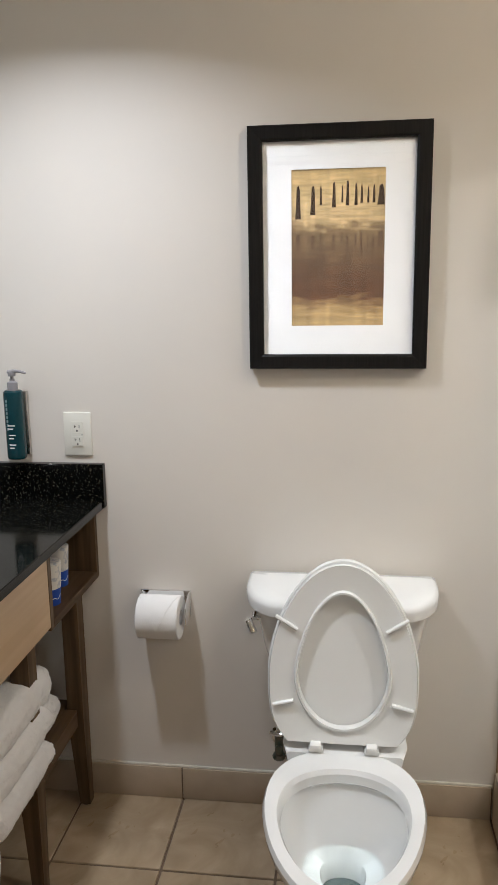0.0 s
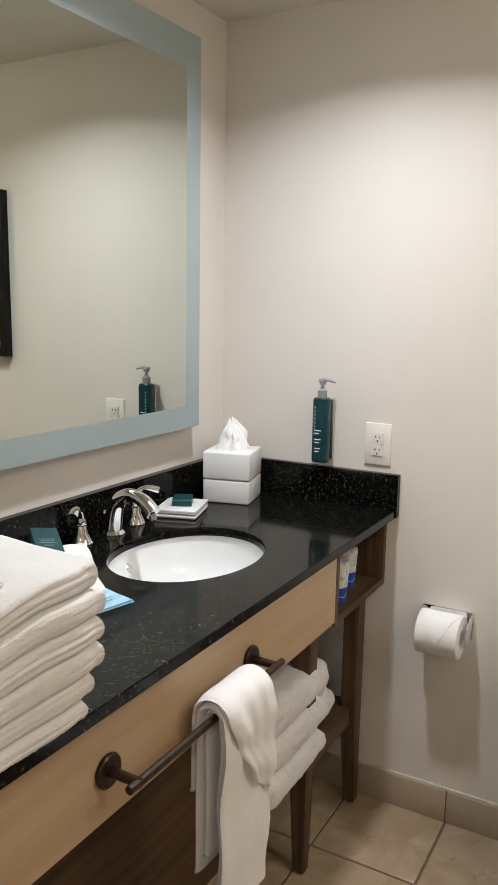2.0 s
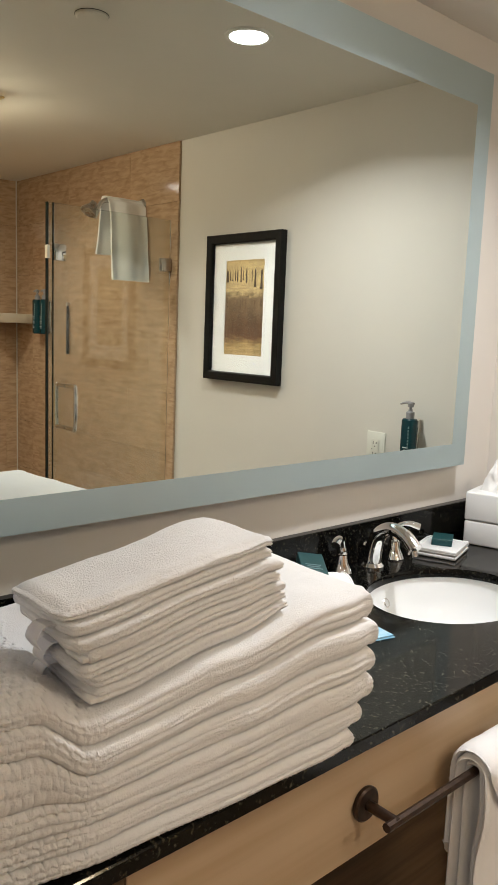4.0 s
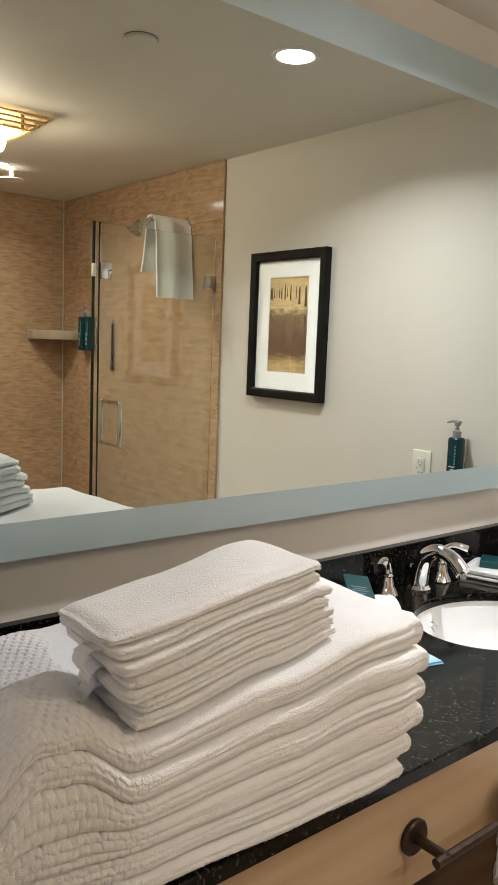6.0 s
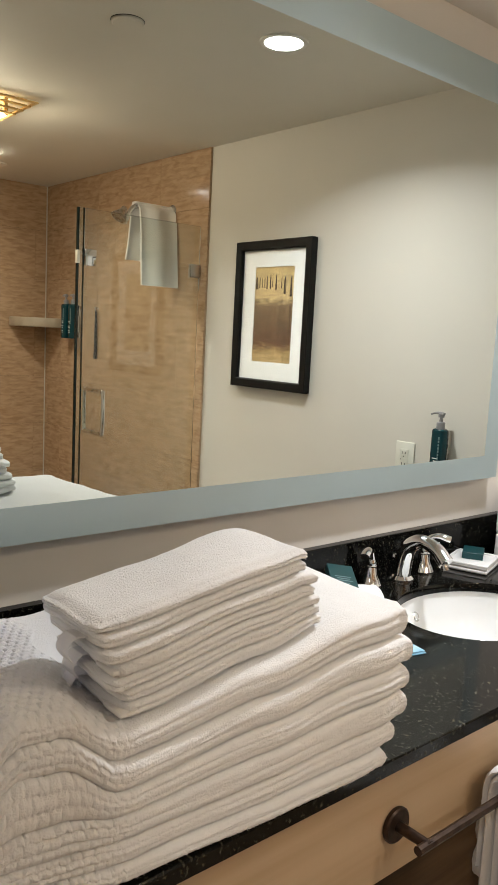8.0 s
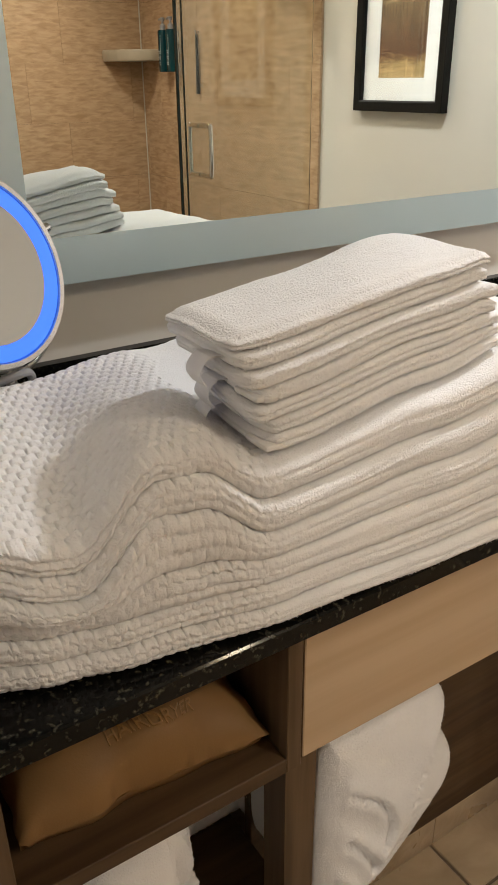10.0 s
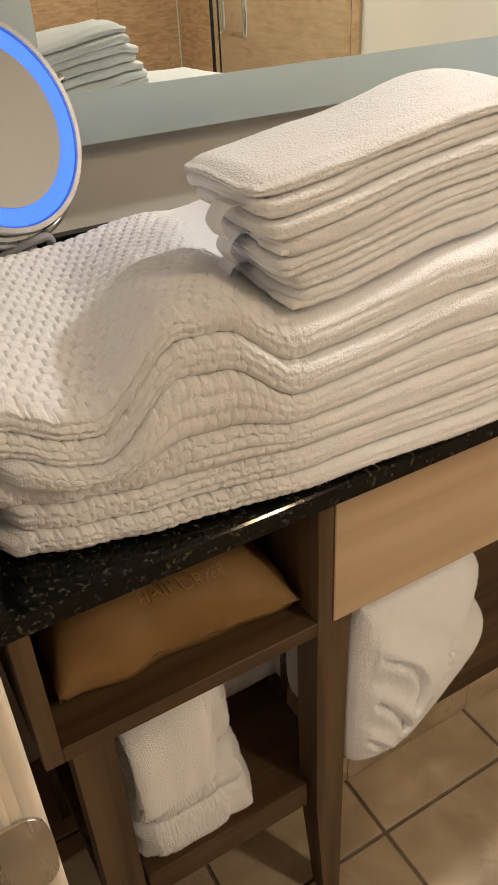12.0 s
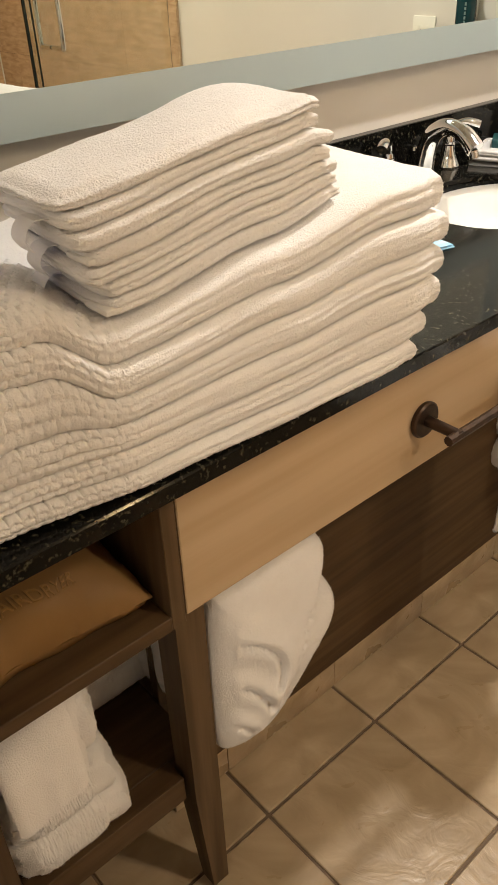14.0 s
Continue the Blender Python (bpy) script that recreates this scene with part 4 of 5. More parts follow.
O = [(ax0, az0), (ax1, az0), (ax1, az1), (ax0, az1)]
I = [(ax0 + fw, az0 + fw), (ax1 - fw, az0 + fw), (ax1 - fw, az1 - fw), (ax0 + fw, az1 - fw)]
for k in range(4):
    part("frame_side", rail_piece(O[k], O[(k + 1) % 4], I[(k + 1) % 4], I[k]), BLACKWOOD, art, "black stained wood", smooth=20)
px0, px1, pz0, pz1 = 1.080, 1.304, 1.350, 1.720
mo = [(ax0 + fw - 0.004, az0 + fw - 0.004), (ax1 - fw + 0.004, az0 + fw - 0.004), (ax1 - fw + 0.004, az1 - fw + 0.004), (ax0 + fw - 0.004, az1 - fw + 0.004)]
mi = [(px0, pz0), (px1, pz0), (px1, pz1), (px0, pz1)]
part("mat", loft([[Vector((x, -0.010, z)) for x, z in mo], [Vector((x, -0.0125, z)) for x, z in mo], [Vector((x, -0.0125, z)) for x, z in mi], [Vector((x, -0.010, z)) for x, z in mi], [Vector((x, -0.010, z)) for x, z in mo]], False, False), MATBOARD, art, smooth=0)


def sepia():
    m = mat("sepia_print", (0.5, 0.35, 0.15), 0.6)
    nt = m.node_tree
    b = nt.nodes["Principled BSDF"]
    tc = nt.nodes.new("ShaderNodeTexCoord")
    sep = nt.nodes.new("ShaderNodeSeparateXYZ")
    nt.links.new(tc.outputs["Object"], sep.inputs[0])
    def noisy(scale, st):
        mp = nt.nodes.new("ShaderNodeMapping")
        mp.inputs["Scale"].default_value = st
        nt.links.new(tc.outputs["Object"], mp.inputs["Vector"])
        n = nt.nodes.new("ShaderNodeTexNoise")
        n.inputs["Scale"].default_value, n.inputs["Detail"].default_value = scale, 6
        nt.links.new(mp.outputs["Vector"], n.inputs["Vector"])
        return n.outputs["Fac"]
    def op(kind, a, c):
        n = nt.nodes.new("ShaderNodeMath")
        n.operation = kind
        for k, v in enumerate((a, c)):
            if isinstance(v, (int, float)):
                n.inputs[k].default_value = v
            else:
                nt.links.new(v, n.inputs[k])
        return n.outputs[0]
    z = op("ADD", sep.outputs["Z"], op("MULTIPLY", op("SUBTRACT", noisy(26, (0.8, 1, 2.2)), 0.5), 0.10))
    tone = nt.nodes.new("ShaderNodeValToRGB")
    mr = nt.nodes.new("ShaderNodeMapRange")
    mr.inputs["From Min"].default_value, mr.inputs["From Max"].default_value = pz0, pz1
    nt.links.new(z, mr.inputs["Value"])
    nt.links.new(mr.outputs["Result"], tone.inputs["Fac"])
    stops = [(0.0, (0.44, 0.31, 0.14)), (0.10, (0.41, 0.28, 0.12)), (0.20, (0.12, 0.055, 0.025)), (0.34, (0.12, 0.065, 0.032)), (0.50, (0.15, 0.095, 0.048)), (0.62, (0.22, 0.15, 0.075)), (0.69, (0.52, 0.38, 0.19)),
             (0.80, (0.55, 0.41, 0.20)), (1.0, (0.50, 0.36, 0.16))]
    while len(tone.color_ramp.elements) < len(stops):
        tone.color_ramp.elements.new(0.5)
    for e, (p, c) in zip(tone.color_ramp.elements, stops):
        e.position, e.color = p, (*c, 1)
    streak = nt.nodes.new("ShaderNodeMapRange")
    nt.links.new(noisy(60, (0.35, 1, 3.0)), streak.inputs["Value"])
    streak.inputs["From Min"].default_value, streak.inputs["From Max"].default_value = 0.35, 0.65
    streak.inputs["To Min"].default_value, streak.inputs["To Max"].default_value = 0.82, 1.2
    bar = nt.nodes.new("ShaderNodeMapRange")
    nt.links.new(noisy(55, (1.0, 1, 0.08)), bar.inputs["Value"])
    bar.inputs["From Min"].default_value, bar.inputs["From Max"].default_value = 0.35, 0.65
    bar.inputs["To Min"].default_value, bar.inputs["To Max"].default_value = 0.80, 1.16
    hsv = nt.nodes.new("ShaderNodeHueSaturation")
    nt.links.new(tone.outputs["Color"], hsv.inputs["Color"])
    nt.links.new(op("MULTIPLY", streak.outputs["Result"], bar.outputs["Result"]), hsv.inputs["Value"])
    nt.links.new(hsv.outputs["Color"], b.inputs["Base Color"])
    return m


SEPIA = sepia()
INK = mat("sepia_ink", (0.030, 0.014, 0.006), 0.6, col2=(0.07, 0.038, 0.016), scale=60, stretch=(1, 1, 0.1))
INKPALE = mat("pale_sepia_ink", (0.085, 0.046, 0.022), 0.6, col2=(0.15, 0.09, 0.045), scale=90, stretch=(0.5, 1, 2))
prn = part("print", box(px0 - 0.004, px1 + 0.004, -0.0095, -0.008, pz0 - 0.004, pz1 + 0.004, 0), SEPIA, art, "sepia photograph of bare trunks by water", smooth=0)
PW = px1 - px0
for u, zb_, zt_, w in ((0.07, 0.69, 0.90, 0.034), (0.23, 0.715, 0.90, 0.032), (0.315, 0.775, 0.90, 0.014), (0.455, 0.76, 0.92, 0.024), (0.545, 0.79, 0.90, 0.012), (0.60, 0.77, 0.93, 0.022), (0.69, 0.77, 0.91, 0.020), (0.75, 0.785, 0.90, 0.016),
                       (0.82, 0.785, 0.89, 0.014), (0.88, 0.785, 0.90, 0.018), (0.955, 0.77, 0.90, 0.045)):
    x, w = px0 + u * PW, w * 0.9 * PW
    z0, z1 = pz0 + zb_ * (pz1 - pz0), pz0 + zt_ * (pz1 - pz0)
    part("trunk", prism([(x - w, z0), (x + w, z0), (x + w * 0.82, z0 + (z1 - z0) * 0.5), (x + w * 0.75, z1 - 0.012), (x + w * 0.3, z1), (x - w * 0.45, z1 - 0.004), (x - w * 0.62, z0 + (z1 - z0) * 0.5)], "y", -0.00985, -0.0096), INK, prn, smooth=0)
    zr0, zr1 = pz0 + (0.44 + 0.08 * (u * 7 % 1)) * (pz1 - pz0), pz0 + (0.585 + 0.03 * (u * 5 % 1)) * (pz1 - pz0)
    part("reflection", prism([(x - w * 0.5, zr0), (x + w * 0.4, zr0 + 0.004), (x + w * 0.7, (zr0 + zr1) / 2), (x + w * 0.6, zr1), (x - w * 0.6, zr1 - 0.003), (x - w * 0.8, (zr0 + zr1) / 2)], "y", -0.00985, -0.0096), INKPALE, prn, smooth=0)
pg = part("glazing", box(ax0 + fw - 0.003, ax1 - fw + 0.003, -0.0165, -0.0145, az0 + fw - 0.003, az1 - fw + 0.003, 0), PICGLASS, art, smooth=0)
pg.visible_shadow = False

# socket outlet
sock = thing("wall_socket", (0.508, 0.0, 1.07), "ivory double wall socket with test buttons", "wall socket")
part("plate", box(0.470, 0.546, -0.0065, -0.0005, 1.010, 1.127, 0.003, 2), IVORY, sock)
part("insert", box(0.491, 0.525, -0.0085, -0.0066, 1.034, 1.103, 0.0012), IVORY, sock)
for zc in (1.0505, 1.0865):
    part("face", box(0.4935, 0.5225, -0.0098, -0.0086, zc - 0.013, zc + 0.013, 0.001), IVORY, sock)
    for dx, hgt in ((-0.0065, 0.0035), (0.0065, 0.0045)):
        part("slot", box(0.508 + dx - 0.0009, 0.508 + dx + 0.0009, -0.0102, -0.0099, zc + 0.003 - hgt, zc + 0.003 + hgt, 0), SLOT, sock, smooth=0)
    part("slot", box(0.5015, 0.5055, -0.0102, -0.0099, zc + 0.0022, zc + 0.0038, 0), SLOT, sock, smooth=0)
    part("earth_hole", lathe([(0.0001, 0), (0.0024, 0), (0.0024, 0.0004), (0.0001, 0.0004)], 12, pose(0.508, -0.0099, zc - 0.0085, 90, 0, 0)), SLOT, sock)
for zc in (1.0715, 1.0655):
    part("button", box(0.4975, 0.5185, -0.0098, -0.0086, zc - 0.0022, zc + 0.0022, 0.0006), IVORY, sock)
part("indicator", box(0.5205, 0.5220, -0.0102, -0.0086, 1.066, 1.0695, 0), SLOT, sock)


def pump_bottle(at, label, h=0.182, r=0.0245, turn=0.0, holder=True):
    """A wall-held bottle with a pump; at is the middle of its foot."""
    t = thing("pump_bottle", at, label, "pump bottle", "pump bottles on the walls")
    m = Matrix.Translation(at) @ pose(0, 0, 0, 0, 0, turn)
    n = 32

    def loop(s, z):
        return [m @ Vector((math.copysign(abs(math.cos(a)) ** 0.75, math.cos(a)) * r * s, math.copysign(abs(math.sin(a)) ** 0.75, math.sin(a)) * r * 0.86 * s, z)) for a in (2 * math.pi * i / n for i in range(n))]
    bottle = part("bottle", loft([loop(0.90, 0.0), loop(0.97, 0.003), loop(1, 0.010), loop(1, h - 0.010), loop(0.97, h - 0.004), loop(0.82, h)]), TEAL, t)
    part("collar", lathe([(0.0005, h), (0.0135, h), (0.0135, h + 0.020), (0.0115, h + 0.022), (0.0065, h + 0.024), (0.0065, h + 0.030), (0.0045, h + 0.030), (0.0045, h + 0.044), (0.0005, h + 0.044)], 20, m), GREYPLASTIC, t)
    tip = smooth_line([m @ Vector(p) for p in ((-0.009, 0.0, h + 0.047), (0.004, 0, h + 0.050), (0.022, 0, h + 0.049), (0.038, 0, h + 0.044))], 5)
    part("pump_head", join(tube(tip, lambda q: 0.0085 - 0.0045 * q, 12, 0.7), lathe([(0.0005, h + 0.036), (0.0095, h + 0.037), (0.010, h + 0.048), (0.0005, h + 0.052)], 16, m)), GREYPLASTIC, t)
    for k in range(8):
        wide, zc = 0.0105 if k % 3 else 0.0075, 0.030 + 0.0085 * k
        if k in (2, 5):
            continue
        part("print_bar", box(-0.012, -0.012 + wide * 1.7, -r * 0.86 - 0.0008, -r * 0.86 + 0.004, zc, zc + 0.0028, 0, 1, m @ pose(0.002, 0, 0)), WHITEPRINT, bottle, "small unreadable print", smooth=0)
    for k in range(8):
        part("print_bar", box(-0.0135, -0.0095, -r * 0.85 - 0.0008, -r * 0.85 + 0.004, 0.078 + 0.0105 * k, 0.0852 + 0.0105 * k, 0, 1, m), PRINT, bottle, "pale upright brand print", smooth=0)
    if holder:
        part("bracket", join(box(-0.018, 0.027, r * 0.86, r * 0.86 + 0.012, 0.006, h - 0.004, 0.003, 2, m)), STEEL, t, "metal wall bracket")
    return t


pump_bottle((0.351, -0.0395, 1.008), "teal lotion pump bottle in a wall bracket")

# toilet paper
tp = thing("toilet_paper_holder", (0.72, 0.0, 0.60), "chrome toilet paper holder with a folded full roll", "toilet paper holder")
part("plate", box(0.662, 0.802, -0.010, -0.0008, 0.560, 0.638, 0.003, 2), CHROME, tp)
for x in (0.664, 0.796):
    part("arm", prism([(-0.008, 0.636), (-0.070, 0.612), (-0.078, 0.590), (-0.070, 0.566), (-0.050, 0.560), (-0.008, 0.562)], "x", x, x + 0.005, 0.0012), CHROME, tp)
roll = part("paper_roll", lathe([(0.020, -0.056), (0.056, -0.0562), (0.0585, -0.054), (0.0585, 0.054), (0.056, 0.0562), (0.020, 0.056), (0.020, -0.056)], 40, pose(0.729, -0.062, 0.584, 0, 90, 0), False), ROLLPAPER, tp, "white paper roll")
flap = []
for q in range(9):
    a = radians(88 - q * 13)
    half = 0.054 * (1 - q / 8) + 0.0008
    y, z = -0.062 - 0.0600 * math.cos(a), 0.584 + 0.0600 * math.sin(a)
    flap.append([Vector((0.729 - half, y, z)), Vector((0.729 + half, y, z)), Vector((0.729 + half, y - 0.0012 * math.cos(a), z + 0.0012 * math.sin(a))), Vector((0.729 - half, y - 0.0012 * math.cos(a), z + 0.0012 * math.sin(a)))])
part("folded_end", loft(flap), ROLLPAPER, roll, "paper end folded to a point")

# ---- toilet ----
TX = 1.222
toilet = thing("toilet", (TX, -0.40, 0.0), "white two-piece china toilet with its seat and lid raised", "toilet")


def egg(hw, yb, yf, z, n=48, sq=1.0, xc=TX):
    """A plan egg: half width hw, back at yb, nose at yf."""
    ym = yb + (yf - yb) * 0.42
    out = []
    for i in range(n):
        a = 2 * math.pi * i / n
        c, s = math.cos(a), math.sin(a)
        ex = math.copysign(abs(c) ** sq, c)
        ln = (ym - yf) if s < 0 else (yb - ym)
        e = math.copysign(abs(s) ** (1.0 if s < 0 else 0.72), s)
        out.append(Vector((xc + hw * ex * (1 - 0.10 * max(0, -s)), ym + ln * e, z)))
    return out


RZ = 0.390
bowl_loops = [egg(0.108, -0.13, -0.56, 0.0), egg(0.110, -0.13, -0.57, 0.02), egg(0.098, -0.15, -0.55, 0.06), egg(0.102, -0.16, -0.58, 0.15), egg(0.128, -0.20, -0.68, 0.25), egg(0.158, -0.26, -0.765, 0.325), egg(0.170, -0.30, -0.795, 0.362),
              egg(0.170, -0.318, -0.798, RZ - 0.010), egg(0.165, -0.325, -0.792, RZ), egg(0.150, -0.352, -0.772, RZ + 0.001), egg(0.138, -0.392, -0.752, RZ - 0.003), egg(0.132, -0.400, -0.744, RZ - 0.012), egg(0.130, -0.402, -0.742, RZ - 0.032),
              egg(0.138, -0.394, -0.748, RZ - 0.040), egg(0.132, -0.410, -0.735, RZ - 0.075), egg(0.112, -0.428, -0.690, RZ - 0.125), egg(0.085, -0.436, -0.625, RZ - 0.165), egg(0.050, -0.446, -0.560, RZ - 0.192), egg(0.044, -0.450, -0.548, RZ - 0.245)]
part("bowl", loft(bowl_loops), CERAMIC, toilet)
# dark-coloured disc: the shade inside the trap opening is painted on
part("trap_mouth", loft([egg(0.0445, -0.4495, -0.5485, RZ - 0.236), egg(0.030, -0.46, -0.54, RZ - 0.2355)]), DRAINDARK, toilet)
wat = part("water", loft([egg(0.086, -0.4355, -0.628, RZ - 0.1655), egg(0.0885, -0.4345, -0.632, RZ - 0.1605)]), WATER, toilet)
wat.visible_shadow = False
part("deck", loft([[Vector((TX + sx * w, y, z)) for sx, y in ((-1, -0.09), (-1, -0.30), (-0.92, -0.345), (0.92, -0.345), (1, -0.30), (1, -0.09))] for w, z in ((0.10, 0.20), (0.135, 0.33), (0.145, RZ - 0.004), (0.140, RZ + 0.001))]), CERAMIC, toilet, smooth=50)


def tank_loop(hw, yb, yf, z, cham=0.45):
    pts = [(-1, yb), (-1.0, yb + (yf - yb) * 0.12)]
    for k in range(9):
        a = math.pi / 2 * k / 8
        pts.append((-1 + cham * (1 - math.cos(a)) , yb + (yf - yb) * (0.30 + 0.70 * math.sin(a))))
    left = [(TX - 0.012 + hw * x, y) for x, y in pts]
    right = [(TX - 0.012 - hw * x, y) for x, y in reversed(pts)]
    return [Vector((x, y, z)) for x, y in left + right]


tank = part("tank", loft([tank_loop(0.150, -0.03, -0.190, RZ + 0.002), tank_loop(0.165, -0.026, -0.200, 0.42), tank_loop(0.200, -0.022, -0.207, 0.55), tank_loop(0.222, -0.020, -0.212, 0.662)]), CERAMIC, toilet)
part("tank_lid", loft([tank_loop(0.232, -0.019, -0.222, 0.6625), tank_loop(0.241, -0.016, -0.232, 0.668), tank_loop(0.243, -0.015, -0.234, 0.690), tank_loop(0.240, -0.016, -0.231, 0.700), tank_loop(0.230, -0.020, -0.222, 0.7055), tank_loop(0.19, -0.04, -0.19, 0.7075)]), CERAMIC, toilet, smooth=50)
part("flush_lever", join(lathe([(0.0005, 0), (0.013, 0), (0.012, 0.012), (0.0005, 0.014)], 18, pose(1.004, -0.155, 0.640, 75, 0, -55)), tube(smooth_line([(0.998, -0.172, 0.640), (0.988, -0.192, 0.645), (0.988, -0.208, 0.648), (1.002, -0.226, 0.626)], 5), lambda t: 0.0065 + 0.003 * t, 12, 0.7)), CHROME, toilet, "chrome flush lever")


# raised lid and seat: both lean back on the tank
def leaf(hw, length, w0):
    """Outline in the leaf's own plane: s across, t from the hinge to the nose."""
    pts = []
    n = 48
    for i in range(n):
        a = 2 * math.pi * i / n
        c, s = math.cos(a), math.sin(a)
        tm = length * 0.42
        t = tm + (length - tm) * s if s > 0 else tm + tm * math.copysign(abs(s) ** 0.55, s)
        k = 1 - 0.12 * max(0, s)
        x = hw * c * k if s > 0 else math.copysign(max(abs(hw * c), w0 * min(1, abs(c) * 6)) if abs(s) > 0.5 else abs(hw * c), c)
        if s <= 0:
            x = math.copysign(hw - (hw - w0) * (abs(s)) ** 2.2, c) * min(1, abs(c) * 12) if abs(c) > 1e-6 else 0.0
        pts.append((x, t))
    return pts


LEAN = math.atan2(0.075, 0.42)
BASE = Vector((TX - 0.006, -0.300, 0.405))


def on_leaf(s, t, d):
    """A point of the raised leaf: s across, t up it, d out towards the room."""
    return BASE + Vector((s, math.sin(LEAN) * t - math.cos(LEAN) * d, math.cos(LEAN) * t + math.sin(LEAN) * d * 0.3))


def leaf_loop(hw, ln, w0, d, t0=0.0):
    return [on_leaf(x, t0 + t, d) for x, t in leaf(hw, ln, w0)]


def hole_loop(hw, t0, t1, d):
    out = []
    for i in range(48):
        a = 2 * math.pi * i / 48
        c, sn = math.cos(a), math.sin(a)
        tm = t0 + (t1 - t0) * 0.40
        out.append(on_leaf(hw * c * (1 - 0.16 * max(0, sn)), tm + ((t1 - tm) if sn > 0 else (tm - t0)) * sn, d))
    return out


part("lid", loft([leaf_loop(0.170, 0.420, 0.126, 0.000, 0.0), leaf_loop(0.175, 0.426, 0.131, 0.004, -0.002), leaf_loop(0.175, 0.426, 0.131, 0.012, -0.002), leaf_loop(0.171, 0.422, 0.128, 0.016, 0.0)]), SEATPLASTIC, toilet, smooth=40)
part("seat", loft([leaf_loop(0.169, 0.415, 0.125, 0.020, 0.002), leaf_loop(0.171, 0.418, 0.127, 0.026, 0.001), leaf_loop(0.168, 0.414, 0.124, 0.034, 0.003), leaf_loop(0.160, 0.404, 0.116, 0.033, 0.008),
                   hole_loop(0.113, 0.030, 0.358, 0.029), hole_loop(0.110, 0.033, 0.355, 0.036), hole_loop(0.105, 0.038, 0.350, 0.036), hole_loop(0.103, 0.040, 0.348, 0.020), leaf_loop(0.169, 0.415, 0.125, 0.020, 0.002)], False, False), SEATPLASTIC, toilet, smooth=40)
for s, t, s2, t2 in ((-0.156, 0.296, -0.105, 0.266), (0.148, 0.296, 0.100, 0.266), (-0.160, 0.088, -0.112, 0.100), (0.160, 0.088, 0.112, 0.100)):
    a, b = on_leaf(s, t, 0.036), on_leaf(s2, t2, 0.036)
    part("bumper", tube([a, a.lerp(b, 0.5), b], 0.0052, 10, 0.9), SEATPLASTIC, toilet)
for s in (-0.066, 0.062):
    x = TX + s
    part("hinge", join(box(x - 0.017, x + 0.017, -0.345, -0.300, RZ + 0.001, RZ + 0.012, 0.003, 2), lathe([(0.0005, -0.030), (0.009, -0.030), (0.010, -0.026), (0.010, 0.026), (0.009, 0.030), (0.0005, 0.030)], 16, pose(x, -0.314, RZ + 0.022, 0, 90, 0)),
         box(x - 0.013, x + 0.013, -0.352, -0.326, RZ + 0.012, RZ + 0.024, 0.003, 2)), SEATPLASTIC, toilet)
valve = thing("stop_valve", (1.04, 0.0, 0.20), "tarnished water stop valve with a cross handle", "stop valve")
part("escutcheon", lathe([(0.0005, 0), (0.030, 0), (0.024, 0.008), (0.0005, 0.009)], 20, pose(1.045, -0.001, 0.215, 90, 0, 0)), CHROME, valve)
part("body", join(tube([(1.045, -0.005, 0.215), (1.045, -0.07, 0.215)], 0.010, 12), tube([(1.045, -0.052, 0.190), (1.045, -0.052, 0.250)], 0.012, 12)), PATINA, valve)
part("knob", lathe([(0.0005, 0), (0.016, 0.0), (0.019, 0.006), (0.016, 0.014), (0.0005, 0.015)], 10, pose(1.045, -0.052, 0.178, 0, 0, 0)), PATINA, valve)
part("cross_handle", tube(smooth_line([(1.020, -0.060, 0.262), (1.030, -0.060, 0.256), (1.045, -0.060, 0.254), (1.060, -0.060, 0.256), (1.070, -0.060, 0.262)], 4), 0.006, 10), CHROME, valve)
part("hose", tube(smooth_line([(1.045, -0.052, 0.250), (1.050, -0.055, 0.30), (1.075, -0.07, 0.35), (1.09, -0.08, 0.392)], 6), 0.006, 10), STEEL, valve)

# ---- on the worktop ----
tis = thing("tissue_box", (0.122, -0.13, CZ), "white square tissue box cover with a tissue pulled up", "tissue box")
tm = Matrix.Translation((0.123, -0.143, CZ + 0.0005)) @ pose(0, 0, 0, 0, 0, 14) @ Matrix.Scale(1.055, 4)
part("base", box(-0.064, 0.064, -0.064, 0.064, 0.0, 0.062, 0.004, 3, tm), WHITECERAMIC, tis)
part("cover", box(-0.065, 0.065, -0.065, 0.065, 0.0635, 0.138, 0.005, 3, tm), WHITECERAMIC, tis)
part("opening", lathe([(0.0005, 0.1378), (0.028, 0.1378), (0.028, 0.1386), (0.0005, 0.1386)], 24, tm), SLOT, tis)
loops = []
for q in range(15):
    t = q / 14
    z = 0.134 + 0.080 * t
    r = 0.046 * (1 - t) ** 0.75 + 0.003
    ring = []
    for i in range(72):
        a = 2 * math.pi * i / 72
        pleat = 0.42 * math.sin(5 * a + 2.2 * math.sin(3 * t + 1)) + 0.22 * math.sin(11 * a - 3 * t) + 0.5 * noise.noise(Vector((math.cos(a) * 2.2, math.sin(a) * 2.2, t * 4)))
        rr = r * (0.88 + 0.62 * pleat * (0.35 + 0.65 * t * (1.6 - t)))
        lift = (0.016 * noise.noise(Vector((math.cos(a) * 2, math.sin(a) * 2, 7.5))) * (1 - t) + 0.012 * math.sin(2 * a + 0.6) * t) if q else 0
        ring.append(tm @ Vector((rr * math.cos(a) + 0.006 * math.sin(4 * t), rr * 0.8 * math.sin(a) - 0.004 * t, z + lift)))
    loops.append(ring)
part("tissue", loft(loops), PAPER, tis, "crumpled white tissue", smooth=40)

